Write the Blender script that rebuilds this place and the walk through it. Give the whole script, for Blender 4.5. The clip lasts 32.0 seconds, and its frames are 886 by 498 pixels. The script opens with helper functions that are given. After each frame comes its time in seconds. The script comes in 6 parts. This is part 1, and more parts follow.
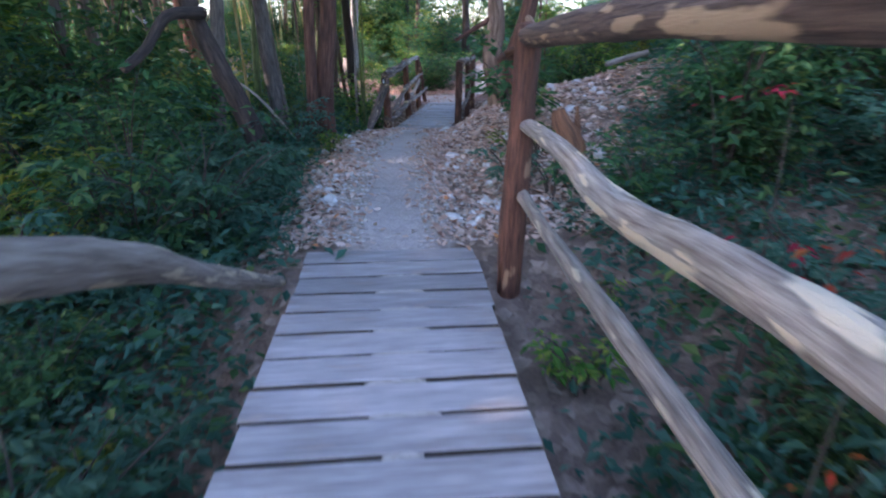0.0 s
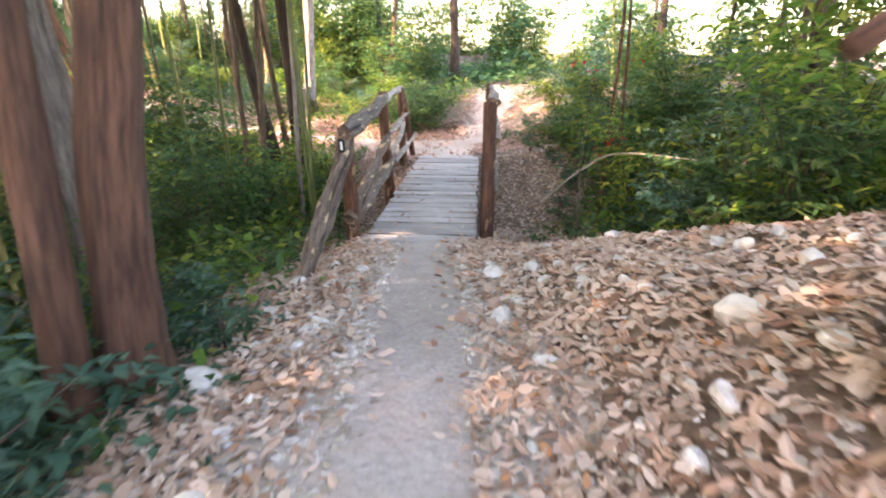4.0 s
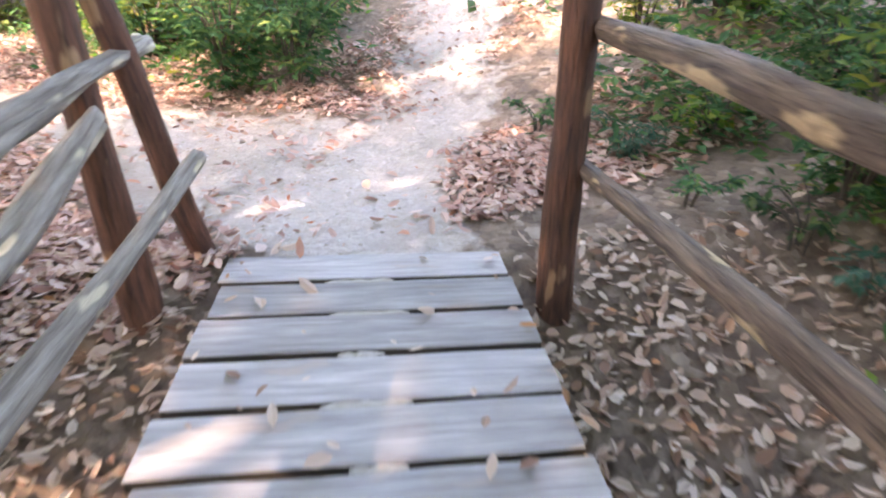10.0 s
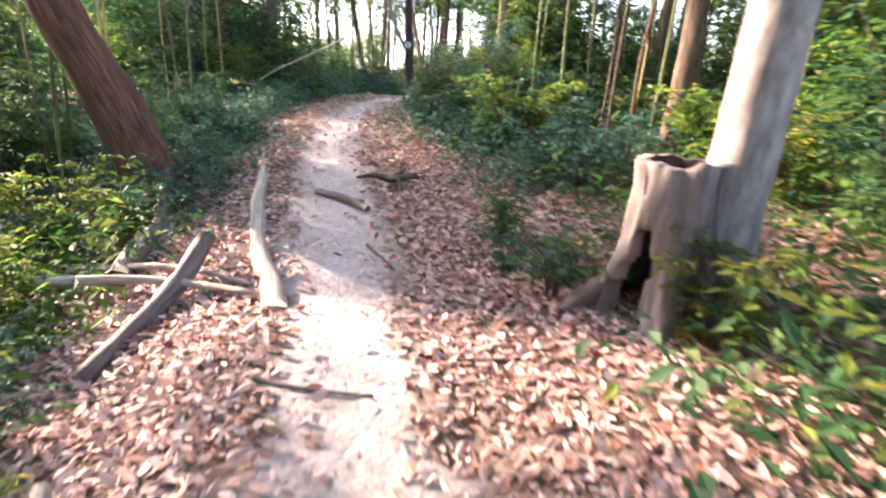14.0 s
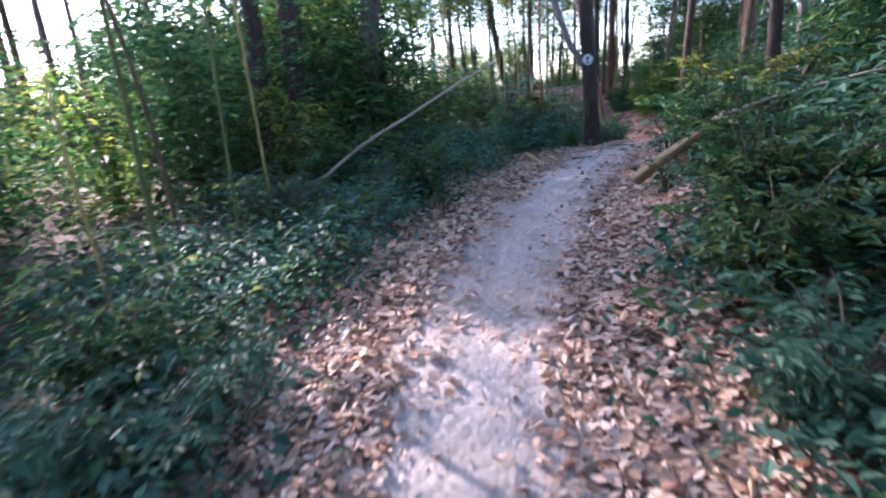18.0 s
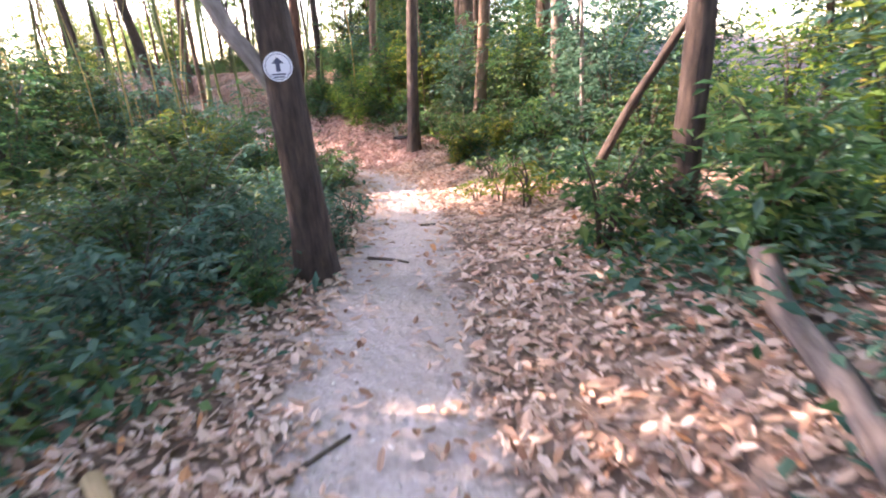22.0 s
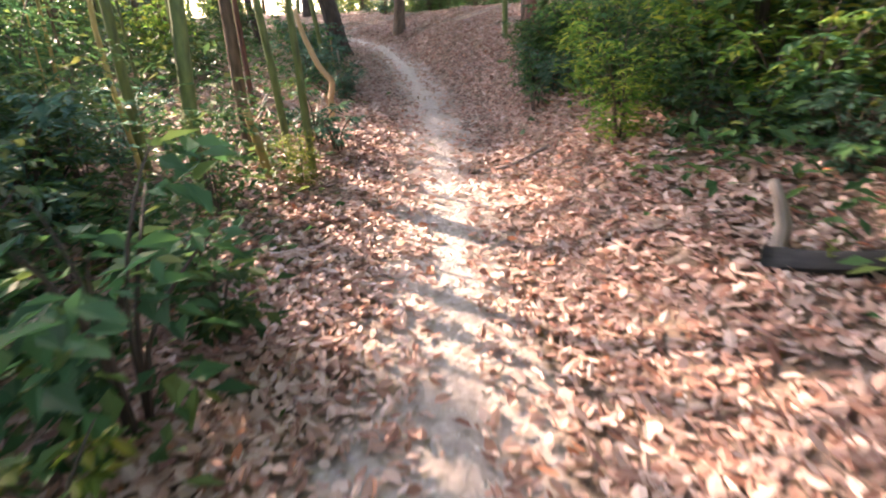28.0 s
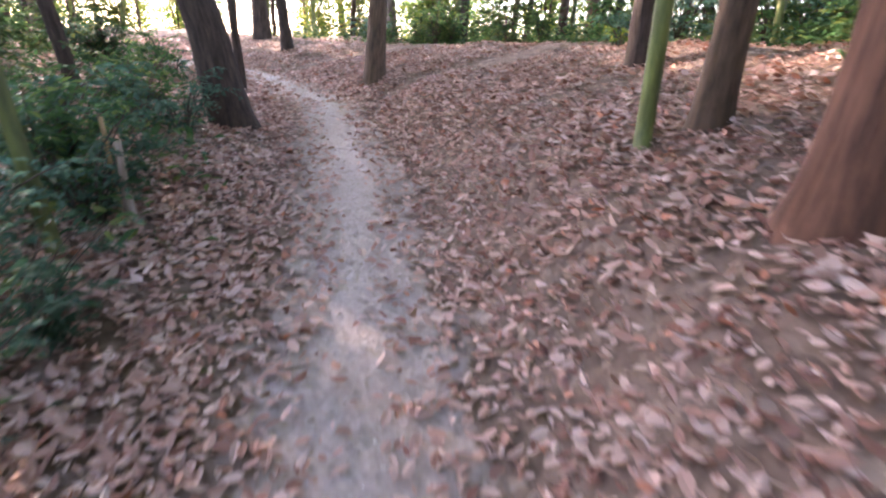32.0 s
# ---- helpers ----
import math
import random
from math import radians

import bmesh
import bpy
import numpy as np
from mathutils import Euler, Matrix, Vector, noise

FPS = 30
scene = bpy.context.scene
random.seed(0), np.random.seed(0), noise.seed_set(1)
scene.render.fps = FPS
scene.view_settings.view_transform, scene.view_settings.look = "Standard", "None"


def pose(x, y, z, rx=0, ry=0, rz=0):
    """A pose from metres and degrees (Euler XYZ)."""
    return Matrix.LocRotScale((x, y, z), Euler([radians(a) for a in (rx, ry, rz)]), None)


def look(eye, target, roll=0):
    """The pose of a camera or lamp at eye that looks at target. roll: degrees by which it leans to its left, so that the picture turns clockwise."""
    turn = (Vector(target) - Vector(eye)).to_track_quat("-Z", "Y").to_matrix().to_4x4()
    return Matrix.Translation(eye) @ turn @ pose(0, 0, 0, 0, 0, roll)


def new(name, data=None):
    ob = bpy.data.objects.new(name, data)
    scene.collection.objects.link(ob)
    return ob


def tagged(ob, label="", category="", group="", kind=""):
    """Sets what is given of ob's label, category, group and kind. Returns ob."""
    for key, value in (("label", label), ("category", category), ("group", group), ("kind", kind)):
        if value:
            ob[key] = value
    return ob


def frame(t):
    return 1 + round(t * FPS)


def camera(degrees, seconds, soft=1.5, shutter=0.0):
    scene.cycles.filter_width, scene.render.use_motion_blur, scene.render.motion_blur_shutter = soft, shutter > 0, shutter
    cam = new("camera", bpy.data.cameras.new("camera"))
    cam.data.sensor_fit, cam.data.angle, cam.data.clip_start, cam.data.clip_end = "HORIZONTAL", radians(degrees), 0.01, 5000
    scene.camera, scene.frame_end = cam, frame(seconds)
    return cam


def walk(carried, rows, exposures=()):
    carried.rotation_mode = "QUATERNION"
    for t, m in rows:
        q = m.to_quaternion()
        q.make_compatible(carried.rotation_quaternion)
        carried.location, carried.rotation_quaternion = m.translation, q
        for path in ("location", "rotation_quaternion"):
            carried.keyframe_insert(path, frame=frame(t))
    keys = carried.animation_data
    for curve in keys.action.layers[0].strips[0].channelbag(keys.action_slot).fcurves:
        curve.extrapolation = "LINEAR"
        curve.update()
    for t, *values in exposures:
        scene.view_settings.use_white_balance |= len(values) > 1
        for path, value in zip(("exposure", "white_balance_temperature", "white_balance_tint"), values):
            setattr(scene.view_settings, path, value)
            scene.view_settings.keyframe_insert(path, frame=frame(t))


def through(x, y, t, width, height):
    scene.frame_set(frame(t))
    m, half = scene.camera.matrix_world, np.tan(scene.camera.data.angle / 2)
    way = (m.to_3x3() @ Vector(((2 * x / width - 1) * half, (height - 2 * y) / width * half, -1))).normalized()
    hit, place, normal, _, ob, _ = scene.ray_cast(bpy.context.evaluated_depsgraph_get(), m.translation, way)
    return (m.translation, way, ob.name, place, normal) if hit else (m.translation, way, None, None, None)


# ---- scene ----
cam = camera(79.0, 32.0, soft=2.0, shutter=0.45)
PATH = [
    (0, (0.000, 0.000, 1.460), (0.000, 1.854, 0.711), 0.0),
    (0.5, (-0.035, 0.833, 1.442), (-0.116, 2.697, 0.722), -0.9),
    (1, (-0.088, 1.665, 1.455), (-0.176, 3.537, 0.756), -0.4),
    (1.5, (-0.195, 2.506, 1.440), (-0.298, 4.383, 0.757), 0.2),
    (2, (-0.395, 3.302, 1.411), (-0.469, 5.172, 0.705), -0.2),
    (2.5, (-0.466, 4.101, 1.388), (-0.512, 5.970, 0.678), -0.4),
    (3, (-0.543, 4.951, 1.350), (-0.557, 6.832, 0.672), -0.2),
    (3.5, (-0.537, 5.852, 1.361), (-0.498, 7.740, 0.700), -0.1),
    (5.5, (-0.545, 8.807, 1.235), (-0.341, 10.634, 0.447), -0.5),
    (6, (-0.465, 9.506, 1.181), (-0.296, 11.369, 0.471), -2.0),
    (6.5, (-0.435, 10.341, 1.055), (-0.266, 12.215, 0.378), -1.2),
    (7, (-0.426, 11.141, 0.928), (-0.245, 13.002, 0.218), -0.9),
    (7.5, (-0.402, 11.925, 0.806), (-0.185, 13.767, 0.057), -1.0),
    (8, (-0.364, 12.690, 0.727), (-0.050, 14.483, -0.102), -0.9),
    (8.5, (-0.269, 13.513, 0.674), (0.049, 15.287, -0.193), -0.6),
    (9, (-0.229, 14.288, 0.661), (0.106, 16.061, -0.202), -0.4),
    (9.5, (-0.114, 15.005, 0.616), (0.241, 16.760, -0.275), 0.7),
    (10, (-0.049, 15.713, 0.578), (0.389, 17.410, -0.385), 2.1),
    (10.5, (-0.002, 16.405, 0.582), (0.431, 18.088, -0.408), 3.1),
    (11, (0.005, 17.165, 0.649), (0.122, 18.940, -0.266), 4.0),
    (11.5, (-0.191, 18.022, 0.723), (-0.561, 19.798, -0.118), 5.7),
    (12, (-0.514, 18.779, 0.739), (-1.266, 20.433, -0.096), 6.3),
    (12.5, (-1.004, 19.516, 0.667), (-1.943, 21.062, -0.186), 4.0),
    (13, (-1.471, 20.300, 0.627), (-2.551, 21.766, -0.202), 2.9),
    (13.5, (-2.072, 20.919, 0.665), (-3.322, 22.311, -0.044), 2.0),
    (14, (-2.663, 21.485, 0.707), (-4.097, 22.761, 0.145), 2.8),
    (14.5, (-3.324, 22.012, 0.681), (-4.842, 23.204, 0.158), 3.8),
    (15, (-4.038, 22.510, 0.741), (-5.630, 23.613, 0.243), 3.2),
    (15.5, (-4.837, 22.975, 0.785), (-6.549, 23.905, 0.333), 2.1),
    (17.5, (-7.640, 24.676, 1.297), (-9.407, 25.446, 0.764), -4.0),
    (18, (-8.398, 24.908, 1.501), (-10.135, 25.741, 0.963), -4.3),
    (18.5, (-9.112, 25.203, 1.648), (-10.668, 26.293, 1.025), -3.9),
    (19, (-9.788, 25.624, 1.753), (-11.248, 26.843, 1.136), -2.7),
    (19.5, (-10.466, 26.083, 1.769), (-11.801, 27.419, 1.111), -2.4),
    (20, (-11.076, 26.645, 1.808), (-12.252, 28.091, 1.083), -1.9),
    (20.5, (-11.643, 27.251, 1.918), (-12.744, 28.753, 1.190), -1.8),
    (21, (-12.253, 27.813, 1.958), (-13.305, 29.350, 1.231), -1.8),
    (21.5, (-12.825, 28.505, 2.010), (-13.872, 30.060, 1.313), -1.9),
    (22, (-13.371, 29.180, 2.002), (-14.378, 30.770, 1.326), -2.6),
    (22.5, (-13.887, 29.893, 1.897), (-14.858, 31.477, 1.158), -1.0),
    (23, (-14.359, 30.604, 1.844), (-15.309, 32.175, 1.051), -0.6),
    (23.5, (-14.728, 31.301, 1.830), (-15.657, 32.875, 1.019), 0.1),
    (24, (-15.179, 31.991, 1.827), (-16.165, 33.536, 1.026), 0.5),
    (24.5, (-15.692, 32.591, 1.798), (-16.705, 34.097, 0.959), 0.7),
    (25, (-16.169, 33.270, 1.666), (-17.238, 34.689, 0.748), -0.1),
    (25.5, (-16.688, 33.883, 1.579), (-17.813, 35.281, 0.696), -2.3),
    (27.5, (-18.998, 36.606, 1.240), (-20.601, 37.539, 0.491), -2.5),
    (28, (-19.727, 37.031, 1.289), (-21.363, 37.873, 0.504), -2.3),
    (28.5, (-20.506, 37.504, 1.302), (-22.116, 38.336, 0.455), -1.1),
    (29, (-21.296, 37.921, 1.270), (-22.838, 38.892, 0.445), 1.1),
    (29.5, (-22.103, 38.428, 1.228), (-23.776, 39.297, 0.559), -1.1),
    (30, (-22.978, 38.878, 1.215), (-24.606, 39.854, 0.587), -2.6),
    (30.5, (-23.792, 39.325, 1.250), (-25.408, 40.283, 0.562), -1.1),
    (31, (-24.627, 39.715, 1.301), (-26.237, 40.643, 0.562), 0.8),
    (31.5, (-25.499, 40.225, 1.337), (-27.147, 41.087, 0.599), 2.3),
    (32, (-26.362, 40.587, 1.458), (-28.024, 41.458, 0.766), 2.0),
]
walk(cam, [(t, look(eye, target, roll)) for t, eye, target, roll in PATH], exposures=[(0.0, 2.85, 5600, 24), (1.0, 3.1, 6000, 34), (2.0, 3.85, 7900, 30), (4.0, 4.3, 8300, 28), (7.0, 4.7, 9700, 49), (8.0, 4.6, 8500, 36), (9.0, 4.45, 8300, 33), (10.0, 4.4, 7500, 24), (11.0, 4.2, 7200, 21), (12.0, 3.8, 7200, 17), (13.0, 3.3, 7400, 22), (15.0, 3.4, 6000, 29), (18.0, 2.75, 5500, 30), (19.0, 3.1, 6300, 35), (20.0, 3.75, 7600, 42), (21.0, 3.85, 7400, 32), (22.0, 3.85, 7000, 38), (24.0, 3.7, 6400, 25), (25.0, 3.55, 6000, 25), (28.0, 3.6, 7400, 26), (29.0, 3.75, 7900, 32), (30.0, 3.6, 7300, 36), (31.0, 3.3, 6500, 34), (32.0, 3.8, 6900, 35)])

# ---- world and sun ----
SUN_AZ, SUN_EL = 250.0, 27.0          # degrees: where the sun stands, clockwise from +y, and its height
world = bpy.data.worlds.new("sky")
scene.world = world
world.use_nodes = True
_wn = world.node_tree.nodes
_sky = _wn.new("ShaderNodeTexSky")
_sky.sky_type = "NISHITA"
_sky.sun_disc = False
_sky.sun_elevation, _sky.sun_rotation = radians(SUN_EL), radians(SUN_AZ)
world.node_tree.links.new(_sky.outputs[0], _wn["Background"].inputs[0])
_wn["Background"].inputs[1].default_value = 0.15
sun_data = bpy.data.lights.new("sun", "SUN")
sun_data.energy, sun_data.angle, sun_data.color = 2.5, radians(0.6), (1.0, 0.86, 0.68)
sun = new("sun", sun_data)
_to = Vector((math.sin(radians(SUN_AZ)) * math.cos(radians(SUN_EL)), math.cos(radians(SUN_AZ)) * math.cos(radians(SUN_EL)), math.sin(radians(SUN_EL))))
sun.matrix_world = look(_to * 60, (0, 0, 0))


# ---- materials ----
def material(name, rough=0.8):
    m = bpy.data.materials.new(name)
    m.use_nodes = True
    b = m.node_tree.nodes["Principled BSDF"]
    b.inputs["Roughness"].default_value = rough
    return m, m.node_tree, b


def node(tree, kind, links=(), **values):
    n = tree.nodes.new(kind)
    for key, value in values.items():
        n.inputs[key.replace("_", " ")].default_value = value
    for source, key in links:
        tree.links.new(source, n.inputs[key])
    return n


def ramp(tree, source, stops):
    n = tree.nodes.new("ShaderNodeValToRGB")
    tree.links.new(source, n.inputs[0])
    while len(n.color_ramp.elements) < len(stops):
        n.color_ramp.elements.new(0.5)
    for e, (at, c) in zip(n.color_ramp.elements, stops):
        e.position, e.color = at, (*c, 1)
    return n.outputs[0]


def mixed(tree, fac, a, b, mode="MIX"):
    n = tree.nodes.new("ShaderNodeMix")
    n.data_type, n.blend_type = "RGBA", mode
    if isinstance(fac, float):
        n.inputs[0].default_value = fac
    else:
        tree.links.new(fac, n.inputs[0])
    for s, i in ((a, 6), (b, 7)):
        if isinstance(s, tuple):
            n.inputs[i].default_value = (*s, 1)
        else:
            tree.links.new(s, n.inputs[i])
    return n.outputs[2]


def bump(tree, b, height, strength, distance):
    n = node(tree, "ShaderNodeBump", [(height, "Height")], Strength=strength, Distance=distance)
    tree.links.new(n.outputs[0], b.inputs["Normal"])


def wood_material(name, dark, light, along=2.5, across=45.0, rough=0.75, relief=0.5, patch=(0.3, 0.2, 0.12), patches=0.0):
    """Wood or bark whose grain runs along the v of the mesh's own UV map, in metres."""
    m, t, b = material(name, rough)
    uv = t.nodes.new("ShaderNodeUVMap").outputs[0]
    stretched = node(t, "ShaderNodeMapping", [(uv, "Vector")], Scale=(across, along, 1.0)).outputs[0]
    grain = node(t, "ShaderNodeTexNoise", [(stretched, "Vector")], Scale=1.0, Detail=6.0, Roughness=0.65).outputs[0]
    broad = node(t, "ShaderNodeTexNoise", [(node(t, "ShaderNodeMapping", [(uv, "Vector")], Scale=(7.0, 2.2, 1.0)).outputs[0], "Vector")], Scale=1.0, Detail=3.0).outputs[0]
    c = ramp(t, grain, [(0.33, dark), (0.66, light)])
    c = mixed(t, ramp(t, broad, [(0.35, (0, 0, 0)), (0.75, (0.55, 0.55, 0.55))]), c, tuple(v * 0.45 for v in dark))
    if patches:
        c = mixed(t, ramp(t, broad, [(0.60 - patches, (0, 0, 0)), (0.64 - patches, (1, 1, 1))]), c, patch)
    tone = t.nodes.new("ShaderNodeObjectInfo").outputs["Random"]
    hue = node(t, "ShaderNodeHueSaturation", [(c, "Color")], Saturation=1.0)
    t.links.new(node(t, "ShaderNodeMapRange", [(tone, "Value")], To_Min=0.75, To_Max=1.2).outputs[0], hue.inputs["Value"])
    t.links.new(hue.outputs[0], b.inputs["Base Color"])
    bump(t, b, grain, relief, 0.02)
    return m


def leaf_material(name, stops, rough=0.58, through=0.5, spread=0.28):
    """Leaves: colour by leaf and by plant, a little light passing through."""
    m, t, b = material(name, rough)
    b.inputs["Specular IOR Level"].default_value = 0.3
    island = t.nodes.new("ShaderNodeNewGeometry").outputs["Random Per Island"]
    c = ramp(t, island, stops)
    tone = t.nodes.new("ShaderNodeObjectInfo").outputs["Random"]
    hue = node(t, "ShaderNodeHueSaturation", [(c, "Color")])
    t.links.new(node(t, "ShaderNodeMapRange", [(tone, "Value")], To_Min=1 - spread, To_Max=1 + spread).outputs[0], hue.inputs["Value"])
    t.links.new(node(t, "ShaderNodeMapRange", [(tone, "Value")], To_Min=0.475, To_Max=0.525).outputs[0], hue.inputs["Hue"])
    t.links.new(hue.outputs[0], b.inputs["Base Color"])
    glow = node(t, "ShaderNodeBsdfTranslucent", [(hue.outputs[0], "Color")])
    mix = node(t, "ShaderNodeMixShader", [(b.outputs[0], 1), (glow.outputs[0], 2)], Fac=through)
    t.links.new(mix.outputs[0], t.nodes["Material Output"].inputs["Surface"])
    return m


M_POST = wood_material("red cedar post wood", (0.045, 0.015, 0.008), (0.23, 0.088, 0.048), along=4.5, across=42.0, relief=1.0, patch=(0.36, 0.20, 0.11), patches=-0.02)
M_RAIL = wood_material("weathered brown rail wood", (0.05, 0.030, 0.024), (0.27, 0.18, 0.135), along=4.0, across=44.0, relief=1.0, patch=(0.52, 0.36, 0.22), patches=0.035)
# lighter copy of the rail wood: peeled, with sun on the rails put into colour
M_RAIL_PALE = wood_material("pale peeled and sunlit rail wood", (0.20, 0.145, 0.115), (0.56, 0.46, 0.38), along=3.5, across=38.0, relief=1.0, patch=(0.68, 0.54, 0.38), patches=0.04)
M_PLANK = wood_material("weathered deck plank wood", (0.29, 0.25, 0.245), (0.55, 0.50, 0.495), along=2.5, across=60.0, rough=0.7, relief=0.45, patch=(0.36, 0.29, 0.26), patches=-0.03)
M_BEAM = wood_material("dark beam and board-side wood", (0.03, 0.022, 0.016), (0.10, 0.07, 0.05))
BARK = {
    "dark": wood_material("dark furrowed bark", (0.022, 0.015, 0.012), (0.10, 0.066, 0.05), along=4.0, across=22.0, rough=0.9, relief=1.0),
    "red": wood_material("reddish brown shaggy bark", (0.045, 0.018, 0.011), (0.21, 0.095, 0.058), along=3.0, across=30.0, rough=0.9, relief=1.0),
    "brown": wood_material("brown bark", (0.06, 0.038, 0.024), (0.20, 0.13, 0.085), along=4.0, across=24.0, rough=0.9, relief=0.9),
    "grey": wood_material("grey bark", (0.07, 0.055, 0.045), (0.24, 0.19, 0.16), along=4.0, across=24.0, rough=0.9, relief=0.8),
    "pale": wood_material("pale smooth bark", (0.15, 0.12, 0.105), (0.37, 0.315, 0.285), along=5.0, across=16.0, rough=0.85, relief=0.4),
    "tan": wood_material("peeling tan bark", (0.10, 0.05, 0.03), (0.43, 0.28, 0.19), along=4.0, across=26.0, rough=0.85, relief=0.9),
    "green": wood_material("mossy green stem", (0.05, 0.075, 0.018), (0.17, 0.21, 0.05), along=3.0, across=14.0, rough=0.6, relief=0.3),
    "yellow": wood_material("yellowed stem", (0.26, 0.18, 0.05), (0.50, 0.38, 0.13), along=3.0, across=14.0, rough=0.65, relief=0.3),
}
M_DEAD = wood_material("bleached dead wood", (0.22, 0.165, 0.13), (0.55, 0.46, 0.39), along=1.5, relief=0.7)
M_FALLEN = wood_material("tan fallen log wood", (0.24, 0.15, 0.07), (0.56, 0.40, 0.22), along=1.2, relief=0.5)
M_ROT = wood_material("rotten orange wood", (0.07, 0.026, 0.012), (0.33, 0.15, 0.068), along=1.5, across=30.0, relief=1.0)
M_TWIG = wood_material("dark twig bark", (0.035, 0.024, 0.018), (0.12, 0.085, 0.06))
M_BLACK = wood_material("black rotten wood", (0.008, 0.008, 0.009), (0.035, 0.03, 0.03))
M_STUMP = wood_material("grey brown stump wood", (0.09, 0.065, 0.055), (0.34, 0.27, 0.24), along=2.5, across=16.0, relief=1.0)
M_HEART = wood_material("near-black heartwood", (0.012, 0.007, 0.005), (0.05, 0.026, 0.016))
GREEN = [(0.0, (0.024, 0.075, 0.028)), (0.45, (0.05, 0.135, 0.05)), (0.8, (0.09, 0.18, 0.06)), (1.0, (0.19, 0.235, 0.065))]
M_LEAF = leaf_material("glossy green shrub leaf", GREEN)
M_LEAF_BLUE = leaf_material("blue green shrub leaf", [(0.0, (0.03, 0.09, 0.06)), (0.5, (0.058, 0.145, 0.095)), (1.0, (0.115, 0.205, 0.14))], rough=0.55)
M_LEAF_LIME = leaf_material("yellow green leaf", [(0.0, (0.07, 0.15, 0.025)), (0.6, (0.14, 0.22, 0.04)), (1.0, (0.34, 0.33, 0.06))], through=0.58)
M_LEAF_RED = leaf_material("red autumn leaf", [(0.0, (0.42, 0.03, 0.02)), (0.7, (0.5, 0.06, 0.025)), (1.0, (0.5, 0.14, 0.03))])
M_CANOPY = leaf_material("canopy leaf", [(0.0, (0.06, 0.12, 0.025)), (0.6, (0.12, 0.20, 0.04)), (1.0, (0.32, 0.33, 0.07))], through=0.6)
M_DRY = leaf_material("dry fallen leaf", [(0.0, (0.22, 0.115, 0.07)), (0.22, (0.42, 0.265, 0.185)), (0.55, (0.54, 0.385, 0.295)), (0.93, (0.66, 0.52, 0.43)), (1.0, (0.5, 0.22, 0.08))], rough=0.6, through=0.12, spread=0.03)
M_WHITE, _t, _b = material("white painted metal", 0.4)
_b.inputs["Base Color"].default_value = (0.75, 0.76, 0.80, 1)
M_INK, _t, _b = material("dark blue ink", 0.5)
_b.inputs["Base Color"].default_value = (0.05, 0.06, 0.11, 1)
M_BLACKPLASTIC, _t, _b = material("black plastic", 0.35)
_b.inputs["Base Color"].default_value = (0.015, 0.015, 0.017, 1)


def stone_material():
    m, t, b = material("pale limestone", 0.85)
    o = t.nodes.new("ShaderNodeTexCoord").outputs["Object"]
    n = node(t, "ShaderNodeTexNoise", [(o, "Vector")], Scale=14.0, Detail=6.0).outputs[0]
    isl = t.nodes.new("ShaderNodeNewGeometry").outputs["Random Per Island"]
    c = ramp(t, isl, [(0.0, (0.28, 0.215, 0.18)), (0.5, (0.45, 0.38, 0.33)), (1.0, (0.66, 0.62, 0.60))])
    c = mixed(t, ramp(t, n, [(0.4, (0, 0, 0)), (0.75, (0.7, 0.7, 0.7))]), c, (0.26, 0.22, 0.16))
    t.links.new(c, b.inputs["Base Color"])
    bump(t, b, n, 0.5, 0.01)
    return m


